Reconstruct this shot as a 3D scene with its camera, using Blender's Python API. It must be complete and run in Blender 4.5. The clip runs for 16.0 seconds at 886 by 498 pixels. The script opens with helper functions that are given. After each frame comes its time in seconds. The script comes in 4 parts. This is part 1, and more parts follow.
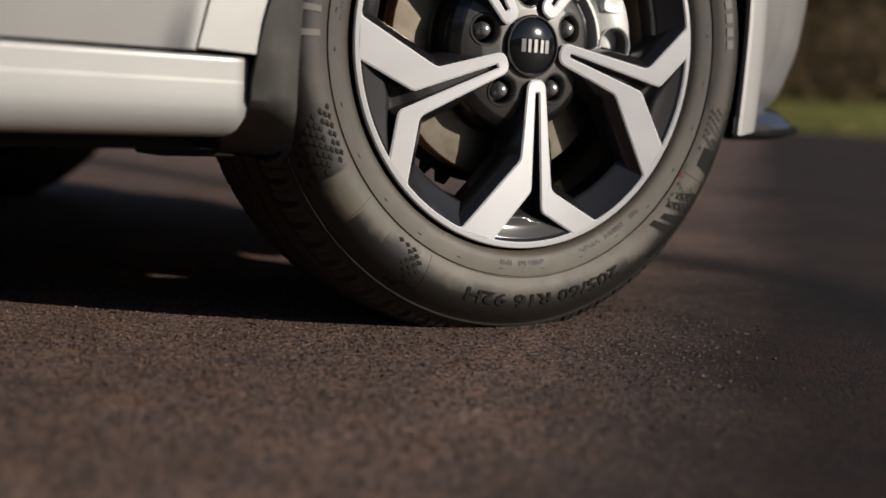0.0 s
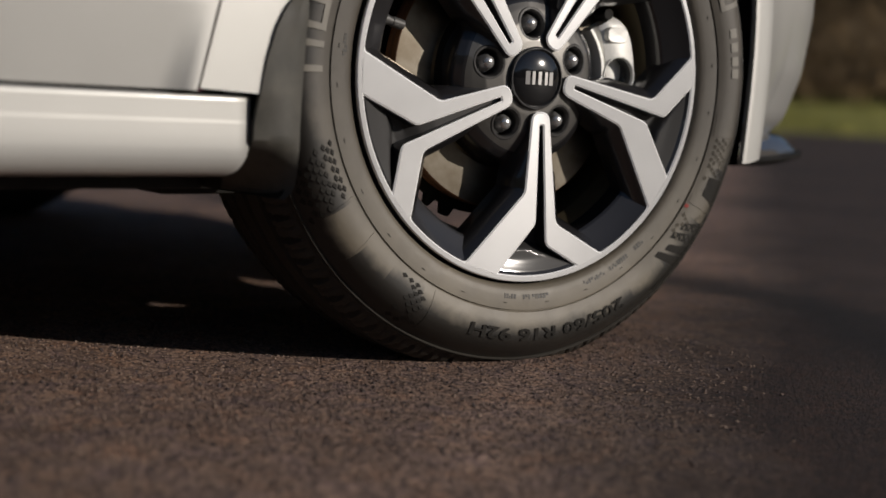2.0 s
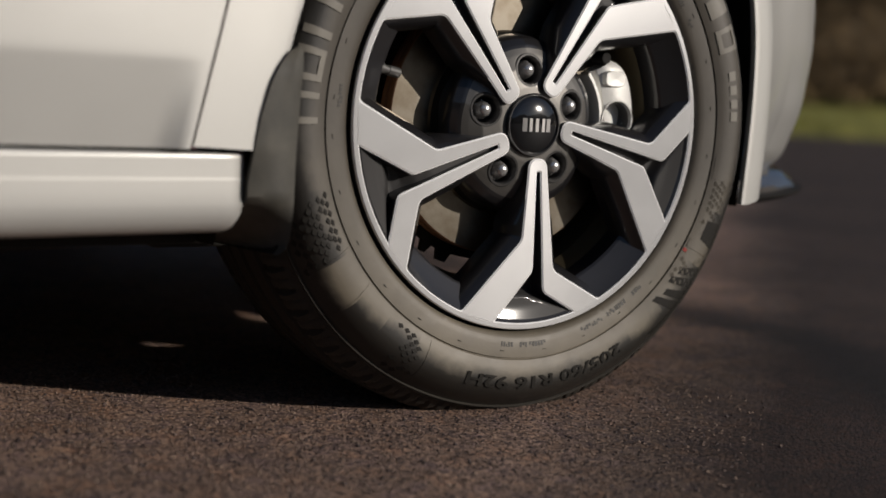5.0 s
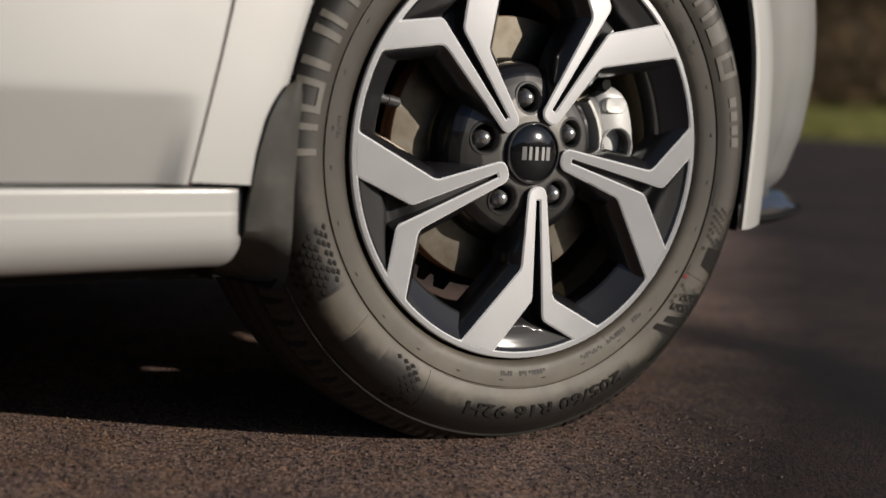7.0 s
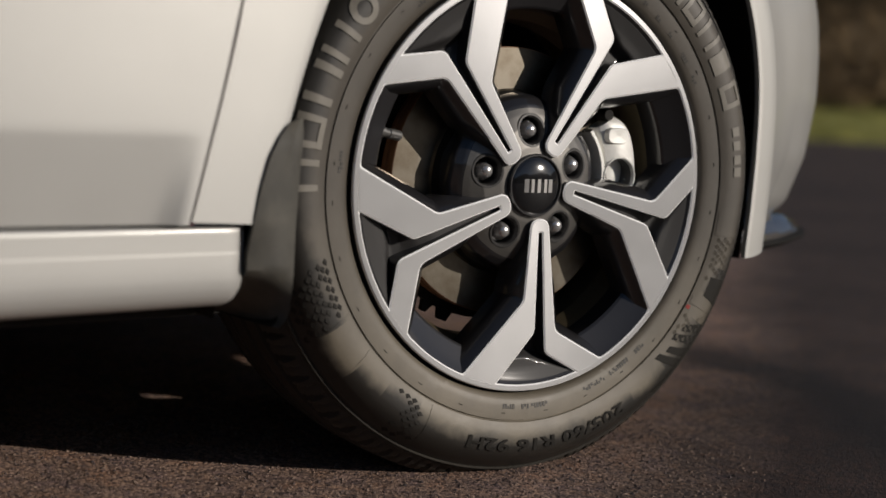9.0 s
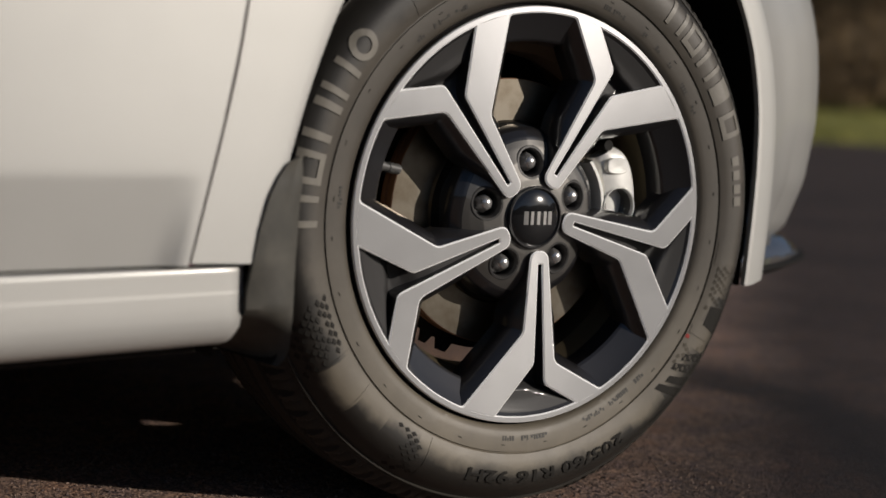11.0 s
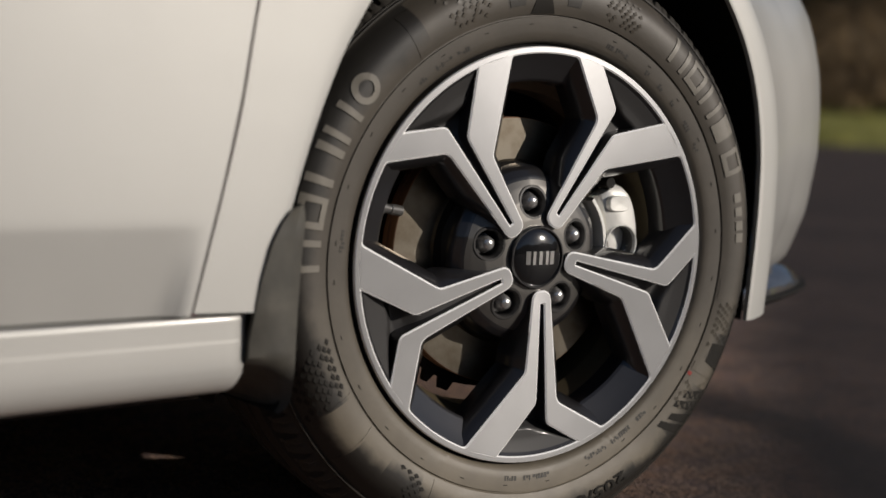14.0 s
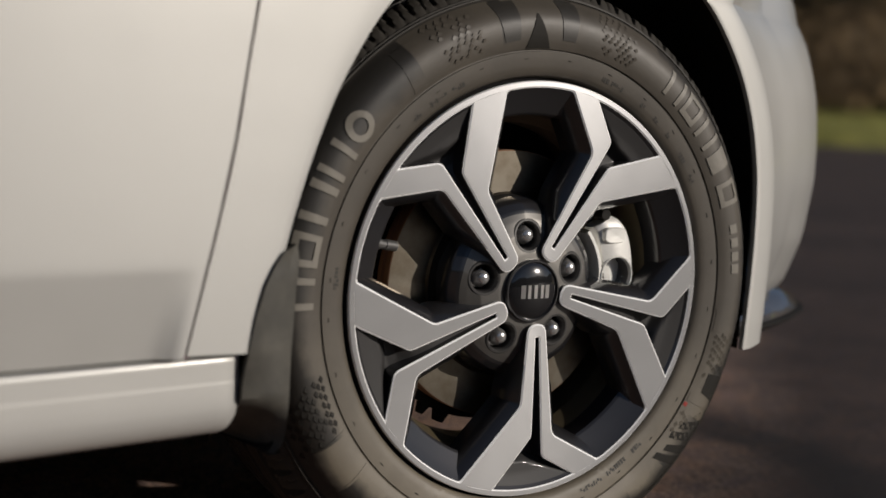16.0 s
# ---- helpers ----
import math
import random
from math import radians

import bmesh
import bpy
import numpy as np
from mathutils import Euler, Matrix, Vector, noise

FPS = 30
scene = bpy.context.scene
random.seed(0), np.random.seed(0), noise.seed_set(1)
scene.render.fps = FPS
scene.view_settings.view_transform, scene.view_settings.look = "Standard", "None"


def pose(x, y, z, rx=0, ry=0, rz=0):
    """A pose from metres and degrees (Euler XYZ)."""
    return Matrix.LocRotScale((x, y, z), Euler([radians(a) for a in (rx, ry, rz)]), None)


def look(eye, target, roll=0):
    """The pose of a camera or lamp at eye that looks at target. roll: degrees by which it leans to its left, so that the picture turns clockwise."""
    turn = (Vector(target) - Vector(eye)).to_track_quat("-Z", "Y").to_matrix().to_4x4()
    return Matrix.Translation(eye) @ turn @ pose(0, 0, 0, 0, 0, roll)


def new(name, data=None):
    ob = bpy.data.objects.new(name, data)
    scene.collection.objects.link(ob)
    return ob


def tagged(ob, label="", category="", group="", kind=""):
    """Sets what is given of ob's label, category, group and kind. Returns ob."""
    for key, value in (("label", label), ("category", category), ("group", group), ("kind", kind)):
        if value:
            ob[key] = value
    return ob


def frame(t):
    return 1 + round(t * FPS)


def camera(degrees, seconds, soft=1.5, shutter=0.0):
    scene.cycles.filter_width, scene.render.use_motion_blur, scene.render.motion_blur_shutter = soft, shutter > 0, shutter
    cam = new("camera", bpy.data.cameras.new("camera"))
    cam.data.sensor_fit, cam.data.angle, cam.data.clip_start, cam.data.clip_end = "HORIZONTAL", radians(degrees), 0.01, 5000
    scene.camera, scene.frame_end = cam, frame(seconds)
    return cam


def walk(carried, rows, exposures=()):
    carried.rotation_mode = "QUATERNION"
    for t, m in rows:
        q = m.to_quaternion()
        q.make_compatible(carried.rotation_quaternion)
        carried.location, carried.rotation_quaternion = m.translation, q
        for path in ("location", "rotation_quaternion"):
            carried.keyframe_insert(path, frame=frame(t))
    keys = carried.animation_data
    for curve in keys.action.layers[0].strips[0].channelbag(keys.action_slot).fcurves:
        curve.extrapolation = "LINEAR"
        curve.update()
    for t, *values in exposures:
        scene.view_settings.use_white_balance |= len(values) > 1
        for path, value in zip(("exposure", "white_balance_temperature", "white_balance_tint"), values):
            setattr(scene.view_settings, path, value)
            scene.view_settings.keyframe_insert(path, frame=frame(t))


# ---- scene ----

# ---------- camera: t, x, y, z, heading, pitch, roll ----------
cam = camera(37.56, 16.0, soft=1.6)
cam.data.dof.use_dof, cam.data.dof.focus_distance, cam.data.dof.aperture_fstop = True, 1.36, 2.7
ROWS = [
    (0.0, -0.9641, -1.0336, 0.2474, 39.46, -6.60, 3.18),
    (0.5, -0.9631, -1.0286, 0.2564, 39.49, -6.60, 3.18),
    (1.0, -0.9619, -1.0242, 0.2649, 39.50, -6.57, 3.12),
    (1.5, -0.9606, -1.0200, 0.2734, 39.52, -6.59, 3.12),
    (2.0, -0.9592, -1.0167, 0.2813, 39.51, -6.58, 3.10),
    (2.5, -0.9589, -1.0137, 0.2890, 39.57, -6.58, 3.07),
    (3.0, -0.9574, -1.0135, 0.2971, 39.53, -6.59, 3.13),
    (3.5, -0.9550, -1.0115, 0.3065, 39.53, -6.59, 3.15),
    (4.0, -0.9518, -1.0098, 0.3163, 39.50, -6.60, 3.12),
    (6.5, -0.9446, -0.9997, 0.3504, 39.50, -6.55, 3.18),
    (7.0, -0.9426, -0.9988, 0.3601, 39.46, -6.58, 3.15),
    (7.5, -0.9422, -0.9963, 0.3689, 39.49, -6.59, 3.15),
    (8.0, -0.9407, -0.9934, 0.3758, 39.48, -6.53, 3.17),
    (8.5, -0.9392, -0.9906, 0.3852, 39.46, -6.59, 3.15),
    (9.0, -0.9391, -0.9881, 0.3927, 39.47, -6.56, 3.17),
    (11.5, -0.9373, -0.9833, 0.4334, 39.44, -6.58, 3.13),
    (12.0, -0.9379, -0.9806, 0.4389, 39.49, -6.55, 3.22),
    (12.5, -0.9382, -0.9790, 0.4454, 39.50, -6.57, 3.16),
    (13.0, -0.9385, -0.9779, 0.4518, 39.48, -6.56, 3.13),
    (13.5, -0.9383, -0.9762, 0.4596, 39.51, -6.60, 3.16),
    (14.0, -0.9374, -0.9752, 0.4671, 39.52, -6.56, 3.15),
    (14.5, -0.9353, -0.9749, 0.4768, 39.49, -6.59, 3.15),
    (15.0, -0.9334, -0.9748, 0.4868, 39.46, -6.63, 3.14),
    (15.5, -0.9314, -0.9740, 0.4958, 39.46, -6.64, 3.11),
    (16.0, -0.9304, -0.9744, 0.5034, 39.45, -6.61, 3.15),
]
walk(cam, [(t, pose(x, y, z, 90 + p, 0, -h) @ pose(0, 0, 0, 0, 0, r)) for t, x, y, z, h, p, r in ROWS],
     exposures=[(0.0, -0.03, 6380, 11), (16.0, 0.07, 6380, 11)])

# ---------- light ----------
SUN_AZ, SUN_EL = (0.54, -0.84), 18.6   # horizontal way towards the sun, degrees up
sun_h = Vector((SUN_AZ[0], SUN_AZ[1], 0)).normalized()
sun_dir = sun_h * math.cos(radians(SUN_EL)) + Vector((0, 0, math.sin(radians(SUN_EL))))
sun_data = bpy.data.lights.new("sun", "SUN")
sun_data.energy, sun_data.angle, sun_data.color = 3.0, radians(0.6), (1.0, 0.91, 0.80)
sun = new("sun", sun_data)
sun.matrix_basis = look(sun_dir * 30, (0, 0, 0))
world = bpy.data.worlds.new("sky")
scene.world = world
world.use_nodes = True
wn = world.node_tree.nodes
sky = wn.new("ShaderNodeTexSky")
sky.sky_type, sky.sun_disc = "NISHITA", False
sky.air_density, sky.dust_density = 0.8, 0.4
sky.sun_elevation, sky.sun_rotation = radians(SUN_EL), math.atan2(sun_h.x, sun_h.y)
world.node_tree.links.new(sky.outputs[0], wn["Background"].inputs[0])
wn["Background"].inputs[1].default_value = 0.045

HUB = 0.308          # height of the wheel's centre
STEER = -8.0         # the front wheels are turned by this

# ---------- materials ----------
class Mat:
    """A node material with a Principled shader and short ways to add nodes."""
    def __init__(self, name, color=(0.5, 0.5, 0.5), rough=0.5, metal=0.0, **more):
        self.m = bpy.data.materials.new(name)
        self.m.use_nodes = True
        self.t = self.m.node_tree
        self.b = self.t.nodes["Principled BSDF"]
        self.put("Base Color", (*color, 1)), self.put("Roughness", rough), self.put("Metallic", metal)
        for key, value in more.items():
            self.put(key.replace("_", " "), value)
        self.height = None

    def put(self, key, value):
        if hasattr(value, "is_output"):
            self.t.links.new(value, self.b.inputs[key])
        else:
            self.b.inputs[key].default_value = value

    def node(self, kind, **values):
        n = self.t.nodes.new("ShaderNode" + kind)
        for key, value in values.items():
            slot = n.inputs[key.replace("_", " ")] if not key.startswith("i") or not key[1:].isdigit() else n.inputs[int(key[1:])]
            if hasattr(value, "is_output"):
                self.t.links.new(value, slot)
            else:
                slot.default_value = value
        return n

    def coords(self, scale=(1, 1, 1)):
        tc = self.t.nodes.new("ShaderNodeTexCoord")
        return self.node("Mapping", Vector=tc.outputs["Object"], Scale=scale).outputs[0]

    def noise(self, scale, detail=4.0, rough=0.6, at=None):
        return self.node("TexNoise", Vector=at or self.coords(), Scale=scale, Detail=detail, Roughness=rough).outputs[0]

    def ramp(self, fac, *stops):
        n = self.t.nodes.new("ShaderNodeValToRGB")
        self.t.links.new(fac, n.inputs[0])
        elements = n.color_ramp.elements
        elements[0].position, elements[1].position = stops[0][0], stops[-1][0]
        for place, c in stops[1:-1]:
            elements.new(place)
        for e, (place, c) in zip(elements, stops):
            e.color = (*c, 1) if hasattr(c, "__len__") else (c, c, c, 1)
        return n.outputs[0]

    def mix(self, fac, a, b, blend="MIX"):
        n = self.t.nodes.new("ShaderNodeMix")
        n.data_type, n.blend_type = "RGBA", blend
        for slot, value in ((n.inputs[0], fac), (n.inputs[6], a), (n.inputs[7], b)):
            if hasattr(value, "is_output"):
                self.t.links.new(value, slot)
            else:
                slot.default_value = (*value, 1) if hasattr(value, "__len__") else value
        return n.outputs[2]

    def bump(self, height, strength=0.3, distance=0.001):
        n = self.node("Bump", Height=height, Strength=strength, Distance=distance)
        if self.height is not None:
            self.t.links.new(self.height, n.inputs["Normal"])
        self.height = n.outputs[0]
        self.t.links.new(self.height, self.b.inputs["Normal"])


paint = Mat("pearl_paint", (0.56, 0.55, 0.52), 0.5, 0.45, Coat_Weight=0.8, Coat_Roughness=0.18, Coat_IOR=1.55)
paint.put("Base Color", paint.mix(paint.noise(900, 2), (0.525, 0.521, 0.497), (0.485, 0.481, 0.458)))
paint.put("Roughness", paint.ramp(paint.noise(14, 5), (0.3, 0.48), (0.8, 0.54)))
paint.bump(paint.noise(5, 2), 0.05, 0.01)

plastic = Mat("grained_plastic", (0.05, 0.048, 0.042), 0.55, Specular_IOR_Level=0.35)
plastic.bump(plastic.noise(1400, 3), 0.25, 0.0004)
plastic.put("Base Color", plastic.mix(plastic.ramp(plastic.noise(30, 6), (0.4, 0), (0.75, 1)), (0.062, 0.059, 0.051), (0.098, 0.092, 0.077)))

black = Mat("black_underbody", (0.012, 0.012, 0.012), 0.7, Specular_IOR_Level=0.2)
black.put("Base Color", black.mix(black.noise(40, 5), (0.006, 0.006, 0.006), (0.02, 0.018, 0.015)))
black.bump(black.noise(160, 4), 0.4, 0.002)

# maroon tint: the lens's colour fringe along the gap, put into the seal
gap_fringe = Mat("fringed_seal", (0.16, 0.035, 0.065), 0.6)

rubber = Mat("dusty_rubber", (0.05, 0.045, 0.038), 0.5)
dust = rubber.ramp(rubber.noise(16, 5, 0.6), (0.3, 0.42), (0.75, 1.0))
rsep = rubber.node("SeparateXYZ", Vector=rubber.coords())
# rises from hub height downwards; the sidewall is lighter low down
low_part = rubber.node("MapRange", i0=rsep.outputs[2], i1=-0.02, i2=-0.24, i3=0.0, i4=1.0).outputs[0]
rlen = rubber.node("VectorMath", i0=rubber.node("CombineXYZ", X=rsep.outputs[0], Z=rsep.outputs[2]).outputs[0])
rlen.operation = "LENGTH"
rub = rubber.node("Math", i0=rlen.outputs["Value"], i1=rubber.node("MapRange", i0=rubber.noise(24, 5), i1=0.3, i2=0.7, i3=-0.006, i4=0.006).outputs[0])
rub = rubber.node("Math", i0=rub.outputs[0], i1=rubber.node("MapRange", i0=low_part, i1=0.0, i2=1.0, i3=0.0, i4=0.010).outputs[0])
turn = rubber.node("Math", i0=rsep.outputs[2], i1=rsep.outputs[0])
turn.operation = "ARCTAN2"
# moulded sectors round the sidewall darken from different radii: degrees, share of dark rubber
SECTORS = [(-180, 0.73), (-165, 0.75), (-150, 0.38), (-140, 0.60), (-132, 0.72), (-122, 0.63), (-60, 0.55), (-48, 0.65), (-34, 0.45), (-27, 0.68), (-20, 0.54), (8, 0.42), (60, 0.1), (84, 0.8), (88, 0.0), (100, 0.8), (104, 0.08), (124, 0.79)]
share = rubber.node("MapRange", i0=turn.outputs[0], i1=-math.pi, i2=math.pi, i3=0.0, i4=1.0).outputs[0]
sector = rubber.ramp(share, *[((a + 180) / 360, v) for a, v in SECTORS])
sector.node.color_ramp.interpolation = "CONSTANT"
rub = rubber.node("Math", i0=rub.outputs[0], i1=rubber.node("MapRange", i0=sector, i1=0.0, i2=1.0, i3=-0.045, i4=0.019).outputs[0])
# shade where the wall turns under is put into the shoulder's colour
shoulder_shade = rubber.node("MapRange", i0=rub.outputs[0], i1=0.265, i2=0.279, i3=0.0, i4=1.0).outputs[0]
rubber.put("Base Color", rubber.mix(shoulder_shade, rubber.mix(dust, rubber.mix(low_part, (0.036, 0.031, 0.0245), (0.085, 0.074, 0.057)), rubber.mix(low_part, (0.084, 0.072, 0.056), (0.205, 0.177, 0.131))), rubber.mix(dust, (0.011, 0.0100, 0.0085), (0.023, 0.0205, 0.0168))))
rubber.put("Roughness", rubber.ramp(rubber.noise(60, 5), (0.3, 0.50), (0.75, 0.56)))
rubber.bump(rubber.noise(700, 4), 0.2, 0.0005)

rubber_mid = Mat("scuffed_rubber", (0.04, 0.036, 0.03), 0.5)
rubber_mid.put("Base Color", rubber_mid.mix(rubber_mid.noise(40, 5), (0.020, 0.0185, 0.0155), (0.036, 0.032, 0.026)))
rubber_mid.bump(rubber_mid.noise(900, 3), 0.2, 0.0004)

rubber_dark = Mat("clean_rubber", (0.022, 0.021, 0.02), 0.70, Specular_IOR_Level=0.2)
rubber_dark.put("Base Color", rubber_dark.mix(rubber_dark.noise(60, 6), (0.012, 0.0110, 0.0096), (0.026, 0.0235, 0.0195)))
rubber_dark.bump(rubber_dark.noise(900, 3), 0.2, 0.0004)

tread_rubber = Mat("tread_rubber", (0.03, 0.027, 0.023), 0.6, Specular_IOR_Level=0.3)
tread_rubber.put("Base Color", tread_rubber.mix(tread_rubber.noise(55, 6), (0.024, 0.0215, 0.018), (0.048, 0.043, 0.036)))
tread_rubber.bump(tread_rubber.noise(800, 3), 0.2, 0.0004)

rubber_light = Mat("letter_rubber", (0.15, 0.14, 0.12), 0.5)
rubber_light.put("Base Color", rubber_light.mix(rubber_light.noise(90, 6), (0.145, 0.133, 0.112), (0.24, 0.222, 0.186)))

alloy = Mat("machined_alloy", (0.55, 0.55, 0.55), 0.40, 0.78, Anisotropic=0.36, Coat_Weight=0.25, Coat_Roughness=0.10)
# turning marks run round the hub and stretch the highlights across them
tc = alloy.coords()
sep = alloy.node("SeparateXYZ", Vector=tc)
flat_place = alloy.node("CombineXYZ", X=sep.outputs[0], Z=sep.outputs[2]).outputs[0]
radius = alloy.node("VectorMath", i0=flat_place)
radius.operation = "LENGTH"
fine = alloy.node("TexNoise", Vector=alloy.node("CombineXYZ", X=radius.outputs["Value"]).outputs[0], Scale=2600.0, Detail=3.0).outputs[0]
alloy.bump(fine, 0.10, 0.0002)
to_world = alloy.node("VectorTransform", Vector=flat_place)
to_world.vector_type, to_world.convert_from, to_world.convert_to = "VECTOR", "OBJECT", "WORLD"
alloy.put("Tangent", to_world.outputs[0])
alloy.put("Base Color", alloy.mix(alloy.ramp(fine, (0.3, 0), (0.7, 1)), (0.39, 0.392, 0.398), (0.465, 0.467, 0.473)))
alloy.put("Roughness", alloy.ramp(alloy.noise(35, 4), (0.3, 0.385), (0.7, 0.425)))

# matt white chamfers: the edges' glint and halo put into the colour
alloy_edge = Mat("whitened_edge", (0.95, 0.95, 0.94), 0.35, 0.0)
alloy_dark = Mat("dark_wheel_lacquer", (0.02, 0.02, 0.02), 0.30, 0.15, Coat_Weight=1.0, Coat_Roughness=0.05)
alloy_dark.put("Base Color", alloy_dark.mix(alloy_dark.noise(1500, 2), (0.015, 0.0145, 0.0155), (0.027, 0.0255, 0.0270)))
alloy_grey = Mat("grey_wheel_lacquer", (0.16, 0.15, 0.14), 0.42, 0.6, Coat_Weight=0.5, Coat_Roughness=0.16)
alloy_grey.put("Base Color", alloy_grey.mix(alloy_grey.noise(1500, 2), (0.115, 0.110, 0.102), (0.165, 0.157, 0.145)))
alloy_mid = Mat("pocket_lacquer", (0.06, 0.058, 0.056), 0.60, 0.0, Specular_IOR_Level=0.35, Coat_Weight=0.3, Coat_Roughness=0.09)
alloy_mid.put("Base Color", alloy_mid.mix(alloy_mid.noise(1500, 2), (0.020, 0.019, 0.019), (0.029, 0.0275, 0.027)))
alloy_mid.bump(alloy_mid.noise(60, 3), 0.02, 0.001)
seat_lacquer = Mat("seat_lacquer", (0.05, 0.048, 0.046), 0.5, 0.0, Specular_IOR_Level=0.35)
chrome = Mat("nut_chrome", (0.58, 0.57, 0.56), 0.24, 0.75)
cap_black = Mat("cap_gloss_black", (0.012, 0.012, 0.013), 0.12, 0.0, Coat_Weight=1.0, Coat_Roughness=0.03)
silver = Mat("silver_badge", (0.62, 0.61, 0.60), 0.28, 1.0)
steel = Mat("disc_steel", (0.40, 0.36, 0.30), 0.40, 1.0)
steel.put("Base Color", steel.mix(steel.ramp(steel.noise(45, 6), (0.35, 0), (0.7, 1)), (0.19, 0.170, 0.138), (0.13, 0.108, 0.080)))
rust = Mat("rusty_edge", (0.20, 0.10, 0.055), 0.75)
cast = Mat("caliper_silver", (0.76, 0.755, 0.72), 0.45, 0.30)
rim_lacquer = Mat("rim_lacquer", (0.05, 0.05, 0.05), 0.38, 0.4, Coat_Weight=1.0, Coat_Roughness=0.10)
rim_lacquer.put("Base Color", rim_lacquer.mix(rim_lacquer.noise(1500, 2), (0.028, 0.027, 0.029), (0.045, 0.043, 0.045)))
valve_metal = Mat("valve_metal", (0.24, 0.236, 0.228), 0.34, 0.8)
cast.bump(cast.noise(350, 4), 0.3, 0.0008)
barrel = Mat("barrel_lacquer", (0.17, 0.14, 0.10), 0.45, 0.5)
barrel.put("Base Color", barrel.mix(barrel.noise(30, 6), (0.10, 0.080, 0.048), (0.165, 0.132, 0.080)))
glass_blue = Mat("gloss_trim", (0.16, 0.16, 0.17), 0.10, 0.6, Coat_Weight=1.0)
window_glass = Mat("tinted_glass", (0.02, 0.022, 0.022), 0.05)

asphalt = Mat("asphalt", (0.06, 0.055, 0.05), 0.85, Specular_IOR_Level=0.5)
at = asphalt.coords()
cells = asphalt.node("TexVoronoi", Vector=at, Scale=260.0)
grit = asphalt.node("TexVoronoi", Vector=at, Scale=560.0)
stone = asphalt.ramp(cells.outputs["Color"], (0.15, (0.115, 0.078, 0.068)), (0.5, (0.285, 0.186, 0.138)), (0.9, (0.54, 0.36, 0.26)))
big = asphalt.ramp(asphalt.noise(1.1, 4, 0.55, at), (0.34, 0.6), (0.60, 1.0))
mid = asphalt.ramp(asphalt.noise(9, 5, 0.6, at), (0.3, 0.75), (0.7, 1.1))
# the asphalt darkens ahead of the car and along a band beside the wheel
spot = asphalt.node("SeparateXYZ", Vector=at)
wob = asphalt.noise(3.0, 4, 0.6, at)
diag = asphalt.node("Math", i0=asphalt.node("Math", i0=spot.outputs[0], i1=0.6).outputs[0], i1=asphalt.node("Math", i0=spot.outputs[1], i1=-0.8).outputs[0])
for n in (diag.inputs[0].links[0].from_node, diag.inputs[1].links[0].from_node):
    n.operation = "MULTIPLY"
diag_w = asphalt.node("Math", i0=asphalt.node("Math", i0=wob, i1=asphalt.node("MapRange", i0=asphalt.noise(0.45, 5, 0.6, at), i1=0.3, i2=0.7, i3=-0.22, i4=0.22).outputs[0]).outputs[0], i1=0.25)
diag_w.operation = "MULTIPLY"
fwd = asphalt.node("Math", i0=diag.outputs[0], i1=diag_w.outputs[0])
# darkening ahead of the car: mostly lens corner falloff put into the colour
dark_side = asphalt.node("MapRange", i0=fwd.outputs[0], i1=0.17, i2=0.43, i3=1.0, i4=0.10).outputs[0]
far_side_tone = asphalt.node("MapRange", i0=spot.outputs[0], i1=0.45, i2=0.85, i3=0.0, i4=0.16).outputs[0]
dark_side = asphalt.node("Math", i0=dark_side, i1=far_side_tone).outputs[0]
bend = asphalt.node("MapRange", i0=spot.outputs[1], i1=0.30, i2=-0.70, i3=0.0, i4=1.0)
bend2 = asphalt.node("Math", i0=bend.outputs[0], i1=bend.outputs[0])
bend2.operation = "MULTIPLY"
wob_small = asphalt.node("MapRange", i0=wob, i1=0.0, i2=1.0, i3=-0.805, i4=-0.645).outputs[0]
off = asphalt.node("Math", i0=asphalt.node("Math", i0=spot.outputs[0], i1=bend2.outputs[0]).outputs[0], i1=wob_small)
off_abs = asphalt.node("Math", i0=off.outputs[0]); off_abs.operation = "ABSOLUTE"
dark_band = asphalt.node("MapRange", i0=off_abs.outputs[0], i1=0.03, i2=0.13, i3=0.32, i4=1.0).outputs[0]
hue = asphalt.ramp(asphalt.noise(22, 5, 0.7, at), (0.36, (0.86, 0.86, 1.02)), (0.5, (1.0, 1.0, 1.0)), (0.66, (1.14, 0.99, 0.88)))
stone = asphalt.mix(1.0, stone, hue, "MULTIPLY")
tone = asphalt.mix(1.0, asphalt.mix(1.0, stone, big, "MULTIPLY"), mid, "MULTIPLY")
asphalt.put("Base Color", asphalt.mix(1.0, asphalt.mix(1.0, tone, asphalt.ramp(dark_side, (0.12, (0.128, 0.107, 0.106)), (0.55, (0.46, 0.475, 0.485)), (1.0, (1.0, 1.0, 1.0))), "MULTIPLY"), dark_band, "MULTIPLY"))
asphalt.bump(asphalt.ramp(cells.outputs["Distance"], (0.0, 1.0), (0.6, 0.0)), 0.38, 0.002)
asphalt.bump(asphalt.ramp(grit.outputs["Distance"], (0.0, 1.0), (0.7, 0.0)), 0.4, 0.001)
asphalt.put("Roughness", asphalt.ramp(asphalt.noise(400, 3, 0.6, at), (0.3, 0.65), (0.7, 0.95)))

verge_grass = Mat("verge_grass", (0.10, 0.12, 0.03), 0.8)
verge_grass.put("Base Color", verge_grass.mix(verge_grass.noise(0.9, 6), (0.27, 0.27, 0.046), (0.345, 0.31, 0.080)))
dry_brush = Mat("dry_brush", (0.16, 0.10, 0.05), 0.9)
bz = dry_brush.node("SeparateXYZ", Vector=dry_brush.coords()).outputs[2]
